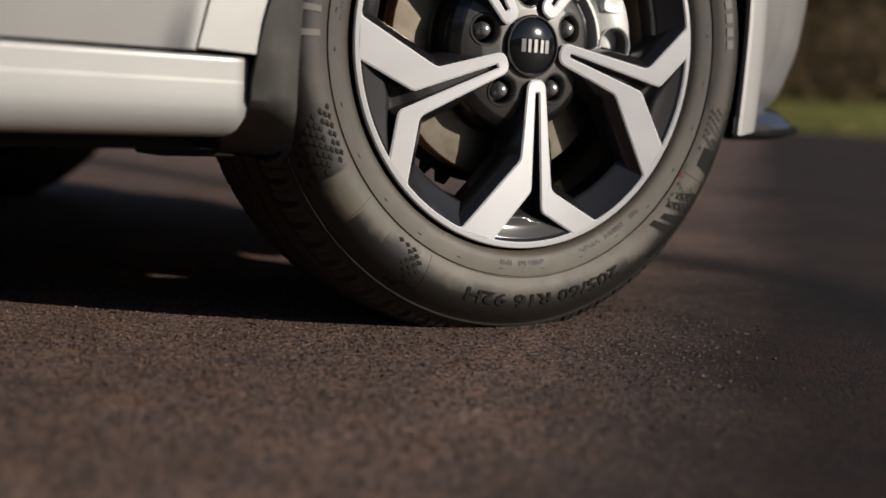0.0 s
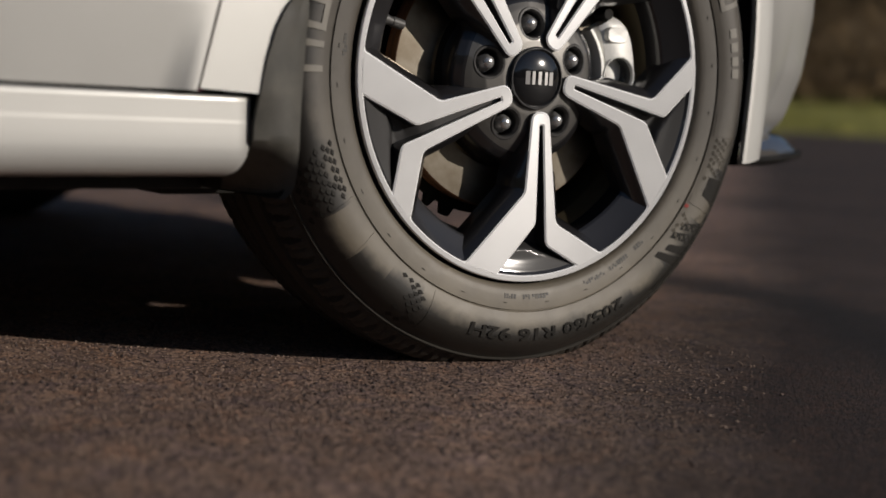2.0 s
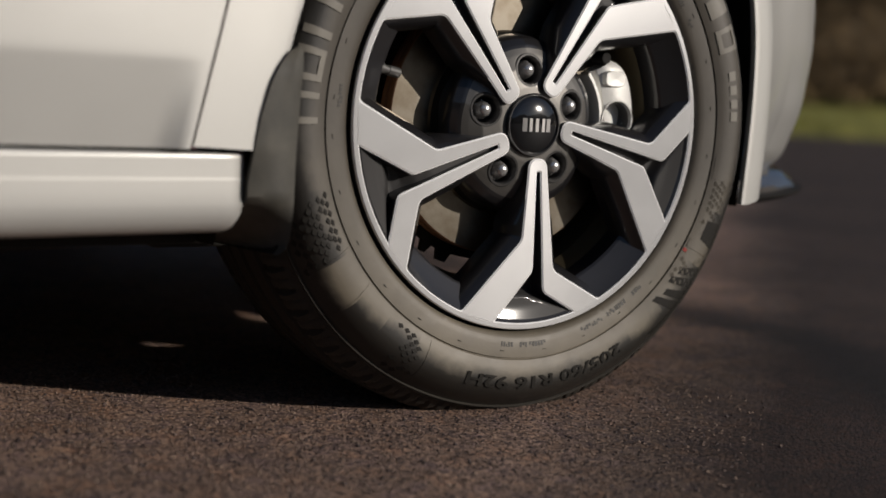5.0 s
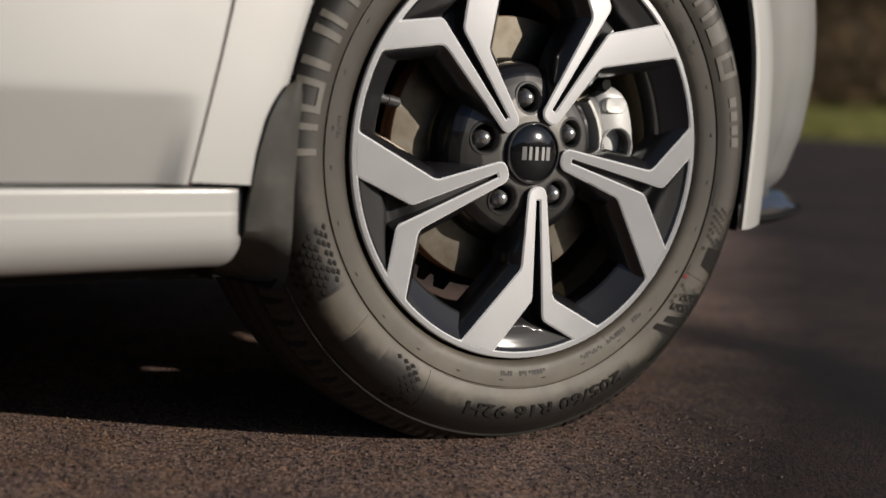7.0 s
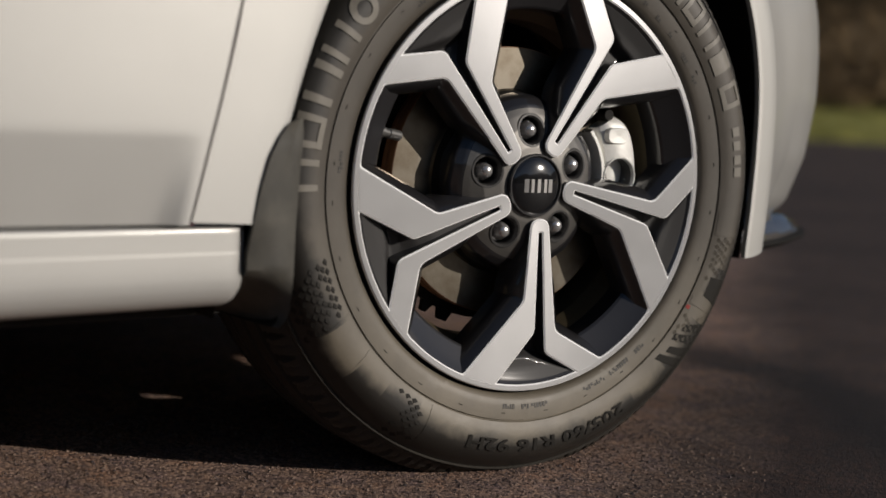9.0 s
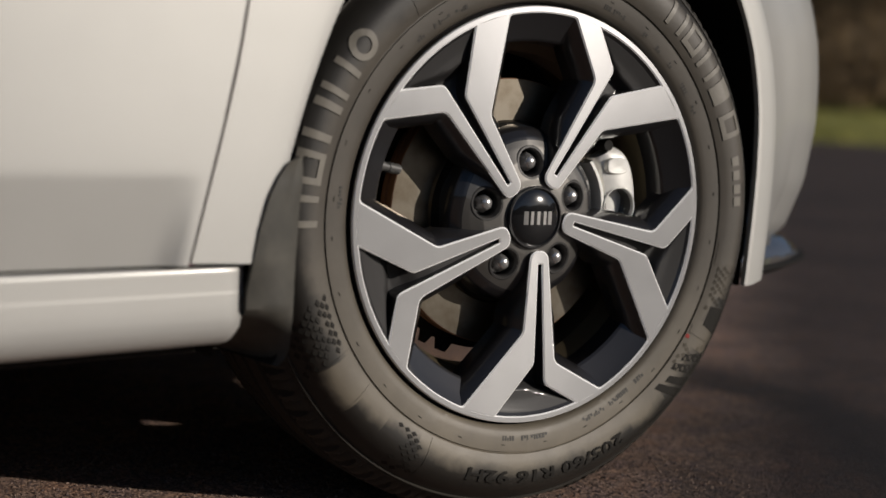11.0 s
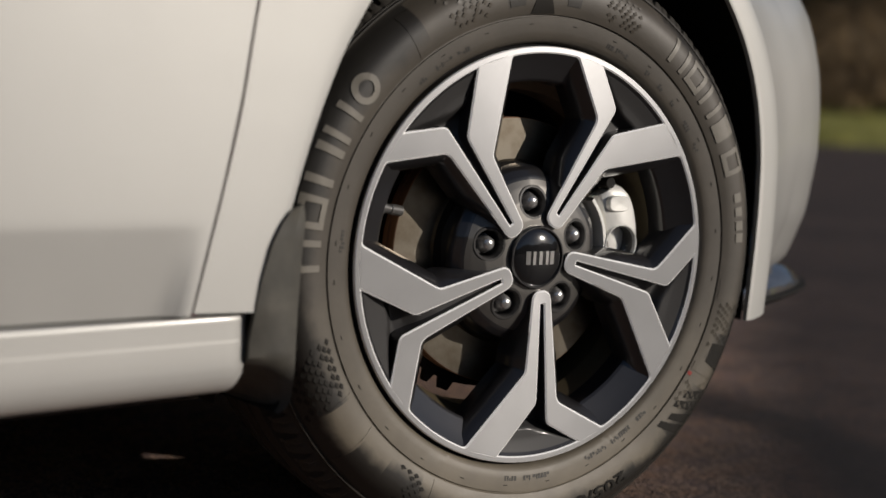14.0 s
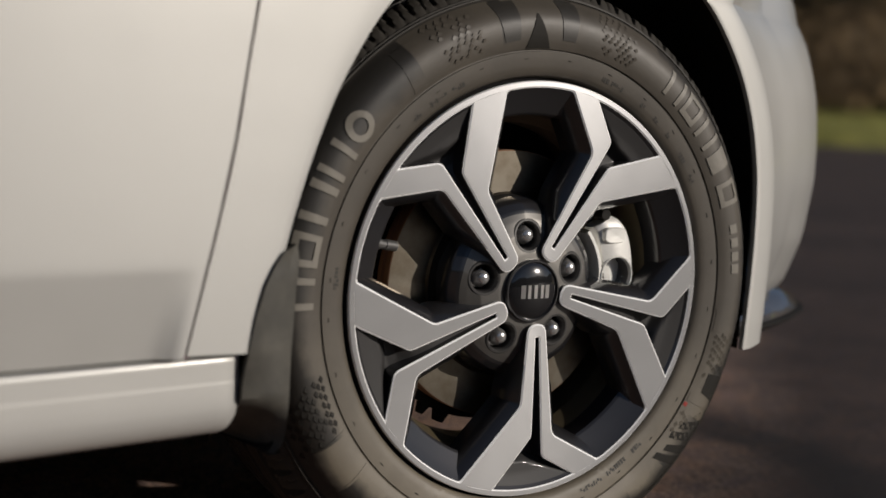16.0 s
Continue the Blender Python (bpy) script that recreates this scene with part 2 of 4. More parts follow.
dry_brush.put("Base Color", dry_brush.mix(dry_brush.ramp(bz, (0.45, 1.0), (0.98, 0.0)), dry_brush.mix(dry_brush.noise(0.5, 6), (0.14, 0.090, 0.040), (0.22, 0.148, 0.066)), (0.145, 0.132, 0.038)))
leaf = Mat("leaf", (0.05, 0.06, 0.02), 0.7)
leaf.put("Base Color", leaf.mix(leaf.noise(0.8, 5), (0.03, 0.045, 0.014), (0.09, 0.085, 0.03)))
bark = Mat("bark", (0.10, 0.07, 0.05), 0.9)
bark.bump(bark.noise(14, 6), 0.6, 0.03)


# ---------- mesh helpers ----------
def part(name, data, material, parent, label="", sharp=32):
    """Links (verts, faces) or (verts, faces, slots) as one mesh object under parent."""
    verts, faces = data[0], data[1]
    me = bpy.data.meshes.new(name)
    me.from_pydata([tuple(v) for v in verts], [], faces)
    for m in (material if isinstance(material, (list, tuple)) else [material]):
        me.materials.append(m.m)
    if len(data) > 2:
        me.polygons.foreach_set("material_index", data[2])
    me.update()
    bm = bmesh.new()
    bm.from_mesh(me)
    bmesh.ops.remove_doubles(bm, verts=bm.verts, dist=1e-6)
    bmesh.ops.recalc_face_normals(bm, faces=bm.faces)
    bm.to_mesh(me)
    bm.free()
    me.polygons.foreach_set("use_smooth", [True] * len(me.polygons))
    me.set_sharp_from_angle(angle=radians(sharp))
    ob = new(name, me)
    if parent is not None:
        ob.parent = parent
    if label:
        tagged(ob, label)
    return ob


def joined(*pieces):
    """Several (verts, faces[, slots]) as one."""
    V, F, S = [], [], []
    for p in pieces:
        n = len(V)
        V += list(p[0])
        F += [tuple(i + n for i in f) for f in p[1]]
        S += list(p[2]) if len(p) > 2 else [0] * len(p[1])
    return V, F, S


def with_slot(p, s):
    return p[0], p[1], [s] * len(p[1])


def strip(rows, close=False):
    """A grid of quads over equal rows of points."""
    n, V = len(rows[0]), [v for r in rows for v in r]
    F = []
    for j in range(len(rows) - 1):
        for i in range(n if close else n - 1):
            k = (i + 1) % n
            F.append((j * n + i, j * n + k, (j + 1) * n + k, (j + 1) * n + i))
    return V, F


def revolve(profile, n=96):
    """Turns (radius, depth) points round the y axis."""
    rows = []
    for r, y in profile:
        rows.append([(r * math.cos(2 * math.pi * i / n), y, r * math.sin(2 * math.pi * i / n)) for i in range(n)])
    return strip(rows, True)


def box(x0, y0, z0, x1, y1, z1, b=0.003):
    """A box with chamfered edges."""
    V, F = [], []
    bm = bmesh.new()
    bmesh.ops.create_cube(bm, size=1)
    for v in bm.verts:
        v.co = Vector(((x0 + x1) / 2 + v.co.x * (x1 - x0), (y0 + y1) / 2 + v.co.y * (y1 - y0), (z0 + z1) / 2 + v.co.z * (z1 - z0)))
    bmesh.ops.bevel(bm, geom=bm.edges[:], offset=b, segments=2, affect="EDGES", profile=0.5)
    bm.verts.index_update()
    V = [tuple(v.co) for v in bm.verts]
    F = [tuple(v.index for v in f.verts) for f in bm.faces]
    bm.free()
    return V, F


def lerp(a, b, f):
    return a + (b - a) * f


def interp(x, table):
    """Smooth reading of a table of (x, value)."""
    if x <= table[0][0]:
        return table[0][1]
    for (a, u), (b, v) in zip(table, table[1:]):
        if x <= b:
            return lerp(u, v, (x - a) / (b - a))
    return table[-1][1]


def round_line(points, radii, per=5, straight=6):
    """A 2D polyline with its inner corners rounded; the same counts for the same number of points."""
    P = [Vector(p) for p in points]
    out = [P[0]]
    last = P[0]
    for i in range(1, len(P) - 1):
        r = radii[i]
        a, b = (P[i - 1] - P[i]).normalized(), (P[i + 1] - P[i]).normalized()
        s, e = P[i] + a * r, P[i] + b * r
        out += [last.lerp(s, (k + 1) / straight) for k in range(straight)]
        for k in range(1, per + 1):
            f = k / per
            out.append((1 - f) ** 2 * s + 2 * f * (1 - f) * P[i] + f * f * e)
        last = e
    out += [last.lerp(P[-1], (k + 1) / straight) for k in range(straight)]
    return out


def offset_line(line, d, near=0.0):
    """The 2D line moved to its left by d; near the hub by the share near at most."""
    out = []
    for i, p in enumerate(line):
        a = line[max(i - 1, 0)]
        b = line[min(i + 1, len(line) - 1)]
        t = (b - a).normalized()
        out.append(p + Vector((-t.y, t.x)) * d * lerp(1.0, min(max((p.length - 0.052) / 0.055, 0.16), 1.0), near))
    return out


# ---------- the ground and what lies beyond ----------
def flat_grid(xs, ys, z):
    return strip([[(x, y, z(x, y)) for x in xs] for y in ys])


steps = [-1500, -400, -120, -40, -15, -6, -3, -1.5, 0, 1.5, 3, 6, 12, 20, 40, 120, 400, 1500]
ground = tagged(part("ground", flat_grid(steps, steps, lambda x, y: 0.0), asphalt, None), "dark coarse asphalt with brownish worn patches and painted lens falloff", "asphalt", kind="structure")

def chips(count, x0, x1, y0, y1, seed):
    """Small stones pressed into the asphalt's top."""
    g = np.random.default_rng(seed)
    c = np.stack([g.uniform(x0, x1, count), g.uniform(y0, y1, count), g.uniform(-0.0004, 0.0006, count)], 1)
    keep = 0.6 * c[:, 0] - 0.8 * c[:, 1] + g.normal(0, 0.05, count) < 0.20
    c = c[keep]
    count = len(c)
    size = g.uniform(0.0011, 0.0027, count) * g.uniform(0.7, 1.25, count)
    base = np.array([(1, 0, 0), (0, 1, 0), (-1, 0, 0), (0, -1, 0), (0, 0, 0.75), (0, 0, -0.6)], float)
    turn = g.uniform(0, 6.283, count)
    co, si = np.cos(turn), np.sin(turn)
    V = []
    jit = g.uniform(0.6, 1.3, (count, 6, 3))
    for k in range(6):
        b = base[k] * jit[:, k]
        V.append(np.stack([c[:, 0] + size * (b[:, 0] * co - b[:, 1] * si), c[:, 1] + size * (b[:, 0] * si + b[:, 1] * co), c[:, 2] + size * b[:, 2] * 0.8], 1))
    V = np.stack(V, 1).reshape(-1, 3)
    tri = np.array([(0, 1, 4), (1, 2, 4), (2, 3, 4), (3, 0, 4), (1, 0, 5), (2, 1, 5), (3, 2, 5), (0, 3, 5)])
    F = (tri[None] + 6 * np.arange(count)[:, None, None]).reshape(-1, 3)
    me = bpy.data.meshes.new("asphalt_grit")
    me.from_pydata(V.tolist(), [], F.tolist())
    me.materials.append(grit_mat.m)
    me.update()
    return tagged(new("asphalt_grit", me), "coarse brown and grey stone grit in the asphalt", "grit", kind="stuff")


grit_mat = Mat("grit_stone", (0.1, 0.08, 0.07), 0.7)
geo = grit_mat.t.nodes.new("ShaderNodeNewGeometry")
grit_mat.put("Base Color", grit_mat.mix(1.0, grit_mat.ramp(geo.outputs["Random Per Island"], (0.0, (0.030, 0.021, 0.021)), (0.25, (0.085, 0.062, 0.060)), (0.5, (0.140, 0.092, 0.072)), (0.8, (0.21, 0.145, 0.11)), (1.0, (0.33, 0.235, 0.175))), grit_mat.ramp(grit_mat.noise(3.0, 4), (0.35, 0.55), (0.6, 1.0)), "MULTIPLY"))
chips(27000, -1.0, 0.30, -0.55, 0.42, 21)

VIEW = Vector((0.82, 0.57, 0))    # the open side beyond the car's nose
SIDE = Vector((-VIEW.y, VIEW.x, 0))


def bank_height(d):
    return interp(d, [(24.0, -0.05), (25.0, 0.03), (27.0, 0.20), (31.0, 0.62), (34.0, 1.1), (38, 2.6), (45, 6), (60, 12), (120, 22)])


rows = []
for d in (24.0, 24.6, 25.0, 25.5, 26, 27, 28, 29.5, 31, 33, 36, 42, 60, 120):
    rows.append([tuple(VIEW * (d + 0.35 * math.sin(s * 0.9)) + SIDE * s + Vector((0, 0, bank_height(d) + 0.04 * math.sin(s * 2.3 + d)))) for s in np.linspace(-70, 70, 90)])
tagged(part("verge", strip(rows[:10]), verge_grass, None), "low grassy bank along the edge of the asphalt", "grass verge", kind="structure")
tagged(part("hillside", strip(rows[9:]), dry_brush, None), "brown dry hillside behind the grassy bank", "hillside", kind="structure")


far_woods = Mat("far_woods", (0.05, 0.05, 0.025), 0.9)
far_woods.put("Base Color", far_woods.mix(far_woods.noise(0.05, 6), (0.030, 0.036, 0.014), (0.085, 0.066, 0.030)))
far_woods.bump(far_woods.noise(0.3, 5), 0.8, 2.0)
rows = []
for dist, rise in ((130, -0.5), (140, 8), (152, 20), (170, 32), (195, 39), (240, 41)):
    rows.append([((dist + 9 * math.sin(5 * a + dist)) * math.cos(a), (dist + 9 * math.sin(5 * a + dist)) * math.sin(a), rise * (1 + 0.16 * math.sin(3 * a + 1) + 0.10 * math.sin(11 * a) + 0.05 * math.sin(29 * a + dist))) for a in np.linspace(0, 2 * math.pi, 181)[:-1]])
tagged(part("hills", strip(rows, True), far_woods, None), "low wooded hills all round the open asphalt", "hills", kind="structure")


def tuft_field(count, d0, d1, s0, s1, h0, h1, width, seed):
    rng = random.Random(seed)
    V, F = [], []
    for _ in range(count):
        d, s = rng.uniform(d0, d1), rng.uniform(s0, s1)
        base = VIEW * d + SIDE * s + Vector((0, 0, bank_height(d) - 0.03))
        h, a = rng.uniform(h0, h1), rng.uniform(0, math.pi)
        w = Vector((math.cos(a), math.sin(a), 0)) * width * rng.uniform(0.6, 1.4)
        lean = Vector((rng.uniform(-0.3, 0.3), rng.uniform(-0.3, 0.3), 1)) * h
        n = len(V)
        V += [base - w, base + w, base + lean * 0.6 + w * 0.7, base + lean, base + lean * 0.6 - w * 0.7]
        F += [(n, n + 1, n + 2, n + 4), (n + 4, n + 2, n + 3)]
    return V, F


tagged(part("grass", tuft_field(9000, 24.8, 31, -14, 14, 0.05, 0.16, 0.02, 3), verge_grass, None), "short green grass on the bank", "grass", kind="stuff")
tagged(part("dry_brush", tuft_field(24000, 31.0, 44, -18, 18, 0.18, 0.6, 0.05, 4), dry_brush, None), "tall brown dry brush on the bank", "brush", kind="stuff")


def tree(d, s, height, spread, seed):
    rng = random.Random(seed)
    root = new("tree")
    base = VIEW * d + SIDE * s + Vector((0, 0, bank_height(d) - 0.1))
    root.location = base
    trunk = []
    for k in range(9):
        f = k / 8
        c = Vector((0.3 * math.sin(f * 2 + seed), 0.3 * math.cos(f * 3 + seed), f * height * 0.8))
        r = lerp(0.20, 0.05, f)
        trunk.append([tuple(c + Vector((r * math.cos(a), r * math.sin(a), 0))) for a in np.linspace(0, 2 * math.pi, 9)[:-1]])
    limbs = [strip(trunk, True)]
    heads = []
    for k in range(9):
        f = rng.uniform(0.3, 0.95)
        a = rng.uniform(0, 6.28)
        start = Vector((0, 0, f * height * 0.75))
        end = start + Vector((math.cos(a), math.sin(a), rng.uniform(0.1, 0.7))) * spread * rng.uniform(0.5, 1)
        rws = []
        for g in (0, 0.5, 1):
            c, r = start.lerp(end, g), lerp(0.07, 0.015, g)
            rws.append([tuple(c + Vector((r * math.cos(b), 0.5 * r * math.sin(b), r * math.sin(b)))) for b in np.linspace(0, 6.283, 6)[:-1]])
        limbs.append(strip(rws, True))
        heads.append(end)
        heads.append(start.lerp(end, 0.6))
    part("trunk", joined(*limbs)[:2], bark, root)
    V, F = [], []
    for h in heads:
        for _ in range(150):
            q = Vector((rng.gauss(0, 1), rng.gauss(0, 1), rng.gauss(0, 0.7))) * spread * 0.28 + h
            u = Vector((rng.gauss(0, 1), rng.gauss(0, 1), rng.gauss(0, 1))).normalized() * rng.uniform(0.06, 0.14)
            w = u.cross(Vector((rng.gauss(0, 1), rng.gauss(0, 1), rng.gauss(0, 1)))).normalized() * u.length * 0.6
            n = len(V)
            V += [q - u, q + w, q + u, q - w]
            F.append((n, n + 1, n + 2, n + 3))
    part("crown", (V, F), leaf, root)
    return tagged(root, "dark leafy tree behind the grassy bank", "tree", "trees beyond the asphalt")


rng = random.Random(11)
for k in range(12):
    tree(rng.uniform(40, 55), -20 + 3.6 * k + rng.uniform(-1, 1), rng.uniform(5, 8), rng.uniform(1.8, 2.8), k)

# ---------- the car ----------
car = tagged(new("car"), "pearl white hatchback car parked on asphalt, front wheel turned", "car")

GAP = [(0.20, -0.435), (0.281, -0.417), (0.388, -0.392), (0.454, -0.379), (0.575, -0.364), (0.70, -0.352), (0.95, -0.335)]
ARCH = [(-0.352, 0.195), (-0.345, 0.26), (-0.335, 0.32), (-0.319, 0.387), (-0.2975, 0.456), (-0.2700, 0.521), (-0.2250, 0.589), (-0.15, 0.652), (-0.05, 0.685),
        (0.04, 0.690), (0.13, 0.676), (0.22, 0.629), (0.28, 0.569), (0.317, 0.506), (0.337, 0.438), (0.343, 0.37), (0.342, 0.30), (0.337, 0.222)]


SKIN = [(0.27, -0.0240), (0.34, -0.0250), (0.40, -0.0258), (0.46, -0.0270), (0.52, -0.0288), (0.60, -0.0320), (0.68, -0.0355), (0.75, -0.0382), (0.82, -0.0370), (0.95, -0.014)]


def base_y(z):
    return interp(z, SKIN)


def door_y(x, z):
    """The door's skin: a scallop along its foot that dies out at the shut line."""
    f = min(max((interp(z, GAP) - 0.004 - x) / 0.026, 0), 1)
    f = f * f * (3 - 2 * f)
    back = max(-0.40 - x, 0)
    return lerp(base_y(z), scallop_y(z), f) + 0.09 * back * back


def scallop_y(z):
    return interp(z, [(0.27, -0.0128), (0.350, -0.0246), (0.3525, -0.02480), (0.356, -0.0250), (0.375, -0.0254)] + SKIN[2:])


def fender_y(x, z):
    front = max(x - 0.25, 0)
    return base_y(z) + 0.55 * front * front


def curve_points(table, n):
    """Even samples along a list of 2D points, smoothed (Catmull-Rom)."""
    P = [Vector(p) for p in table]
    fine = []
    for i in range(len(P) - 1):
        a, b, c, e = P[max(i - 1, 0)], P[i], P[i + 1], P[min(i + 2, len(P) - 1)]
        for k in range(12):
            f = k / 12
            fine.append(0.5 * ((2 * b) + (c - a) * f + (2 * a - 5 * b + 4 * c - e) * f * f + (3 * b - a - 3 * c + e) * f ** 3))
    fine.append(P[-1])
    lengths = [0]
    for a, b in zip(fine, fine[1:]):
        lengths.append(lengths[-1] + (b - a).length)
    out, j = [], 0
    for k in range(n):
        s = lengths[-1] * k / (n - 1)
        while j < len(fine) - 2 and lengths[j + 1] < s:
            j += 1
        out.append(fine[j].lerp(fine[j + 1], (s - lengths[j]) / max(lengths[j + 1] - lengths[j], 1e-9)))
    return out


def panel(rows, deep=0.022, r=0.003):
    """A pressed sheet over a grid of points, its edges rounded and folded inwards (+y)."""
    m, n = len(rows), len(rows[0])
    face = strip(rows)
    border = [rows[0][i] for i in range(n)] + [rows[j][n - 1] for j in range(1, m)] + [rows[m - 1][i] for i in range(n - 2, -1, -1)] + [rows[j][0] for j in range(m - 2, 0, -1)]
    e1 = [(p[0], p[1] + r * 0.9, p[2]) for p in border]
    e2 = [(p[0], p[1] + deep, p[2]) for p in border]
    return joined(face, strip([border, e1, e2], True))


# door: from the shut line rearwards
zs = [0.2770, 0.282, 0.29, 0.30, 0.315, 0.33, 0.338, 0.345, 0.349, 0.351, 0.3525, 0.354, 0.356, 0.362, 0.375, 0.39, 0.42] + list(np.linspace(0.46, 0.93, 20))
door_rows = [[(lerp(interp(z, GAP) - 0.0003, -1.45, (k / 30) ** 1.9), 0, z) for k in range(31)] for z in zs]
door_rows = [[(x, door_y(x, z) + (0.0015 if k == 0 else 0), z) for k, (x, y, z) in enumerate(r)] for r in door_rows]
part("door", panel(door_rows), paint, car)

# fender: between the shut line, the arch and the bonnet
arch = [a for a in curve_points(ARCH, 120)]
inner = [a for a in arch if a.y > 0.2785 and not (a.x > 0.1 and a.y < 0.632)]
inner.insert(0, Vector((-0.3425, 0.2762)))
n_in = len(inner)
outline = [(-0.4165, 0.2790)] + [(interp(z, GAP) + 0.0012, z) for z in (0.30, 0.34, 0.388, 0.454, 0.52, 0.575, 0.64, 0.70, 0.78, 0.84)] + [(-0.2, 0.87), (0.0, 0.86), (0.2, 0.82), (0.26, 0.79), (0.242, 0.72), (0.232, 0.636)]
outer = curve_points(outline, n_in)
rows = []
for k in range(13):
    f = k / 12
    g = f ** 1.25
    row = []
    for a, b in zip(inner, outer):
        p = a.lerp(b, g)
        near = (p - a).length
        lip = -0.0002 * (math.exp(-((near - 0.012) / 0.016) ** 2)) + 0.0006 * math.exp(-(near / 0.003) ** 2) + 0.0009 * max(0.0, 1 - near / 0.03)
        row.append((p.x, fender_y(p.x, p.y) + lip, p.y))
    rows.append(row)
part("fender", panel(rows, 0.02), paint, car)

# front bumper: wraps from the arch round the nose
PLAN = [(0.337, -0.0130), (0.350, -0.0122), (0.362, -0.0112), (0.370, -0.0098), (0.376, -0.0080), (0.384, -0.0040), (0.42, 0.0120), (0.47, 0.031), (0.54, 0.059), (0.60, 0.094), (0.668, 0.157), (0.747, 0.275), (0.806, 0.44), (0.836, 0.65), (0.846, 0.86)]
plan_line = curve_points(PLAN, 360)


def tuck(z):
    return interp(z, [(0.20, 0.085), (0.24, 0.060), (0.28, 0.032), (0.34, 0.010), (0.42, -0.002), (0.48, -0.004), (0.53, -0.004), (0.575, 0.000), (0.60, 0.004), (0.62, 0.010), (0.66, 0.026), (0.72, 0.062)])


front_arch = [Vector((0.25, 0.74)), Vector((0.245, 0.71)), Vector((0.24, 0.68)), Vector((0.235, 0.655))] + [a for a in arch if a.x > 0.1 and a.y < 0.632]
rows = []
for a in front_arch:
    row = []
    for j, p in enumerate(plan_line):
        f = j / 359
        grow = min(max((p.x - 0.374) / 0.10, 0), 1)
        shift = (a.x - 0.337) * (1 - f) ** 3
        y = p.y + tuck(a.y) * grow
        edge = 0.0012 * math.exp(-(j / 0.7) ** 2)
        foot = 0.022 * max(0.0, 1 - (a.y - 0.222) / 0.05) * min(max((p.x - 0.345) / 0.08, 0), 1) ** 1.3
        row.append((p.x + shift - 0.3 * tuck(a.y) * grow * f, y + edge, a.y + foot))
    rows.append(row)
part("front_bumper", panel(rows, 0.006), paint, car)
# black gloss lip under the bumper's corner
lip_rows = []
for k, p in enumerate(curve_points([(0.41, 0.068), (0.49, 0.092), (0.58, 0.118), (0.655, 0.158), (0.70, 0.26), (0.75, 0.45), (0.78, 0.86)], 30)):
    w = 0.006 + 0.017 * math.exp(-((k - 11) / 5) ** 2)
    c = Vector((p.x, p.y, 0))
    out = Vector((0.72, -0.69, 0)) if k < 14 else Vector((0.95, -0.3, 0))
    up = Vector((0, 0, 1))
    rise = Vector((0, 0, 0.012 * math.exp(-((k - 13) / 5) ** 2) - 0.009 * math.exp(-((k - 3) / 5) ** 2)))
    lip_rows.append([tuple(c + rise + out * a + up * z) for a, z in [(-0.05, 0.262), (-0.012, 0.256), (0.45 * w, 0.243), (w - 0.003, 0.235), (w, 0.2335), (w + 0.0065, 0.2325), (w + 0.0075, 0.2305), (w + 0.004, 0.2265), (0.5 * w, 0.222), (-0.05, 0.220)]])
lv, lf = strip(lip_rows)
part("bumper_lip", (lv, lf, [0 if k % 9 < 3 else 1 for k in range(len(lf))]), [glass_blue, black], car, "gloss black lip under the bumper")

# side skirt with a crease and a rolled lower edge
SKIRT = [(0.262, 0.020), (0.2720, 0.010), (0.2745, 0.000), (0.2742, -0.0110), (0.2733, -0.0137), (0.2720, -0.0148), (0.2705, -0.0152), (0.2692, -0.0153), (0.2675, -0.01525), (0.262, -0.0152), (0.2532, -0.01505), (0.2524, -0.01505), (0.2512, -0.01514), (0.2502, -0.01522), (0.2492, -0.01522), (0.240, -0.0151), (0.230, -0.0149), (0.221, -0.0140), (0.214, -0.0118), (0.209, -0.0083), (0.205, -0.0030), (0.2025, 0.004), (0.201, 0.014), (0.201, 0.04)]
rows = []
for k, x in enumerate([-1.6, -1.2, -0.9, -0.7, -0.6, -0.5, -0.45, -0.41, -0.382, -0.373, -0.365, -0.3605, -0.3590]):
    back = max(0, (x + 0.373) / 0.0145) ** 2 * 0.004 if x > -0.373 else 0
    row = []
    for z, y in SKIRT:
        low = max(0.232 - z, 0) / 0.03
        cut = 0.013 * min(low, 1) ** 2
        row.append((min(x, -0.3590 - cut), y + back, z))
    rows.append(row)
rows.append([(p[0] - 0.003, p[1] + 0.03, p[2]) for p in rows[-1]])
part("side_skirt", strip(rows), paint, car)
seal_rows = [[(interp(z, GAP) - 0.0045, base_y(z) + 0.0034, z), (interp(z, GAP) + 0.0060, base_y(z) + 0.0034, z)] for z in np.linspace(0.277, 0.93, 24)]
part("door_seal", strip(seal_rows), gap_fringe, car, "dark door seal with a maroon lens fringe painted in")
part("skirt_backing", box(-1.6, 0.030, 0.204, -0.36, 0.06, 0.34), black, car)
# seam rail and jacking block under the skirt
part("floor_rail", box(-1.6, 0.045, 0.187, -0.355, 0.075, 0.2035, 0.004), black, car)
part("jacking_block", box(-0.395, 0.085, 0.1785, -0.312, 0.14, 0.204, 0.004), black, car)

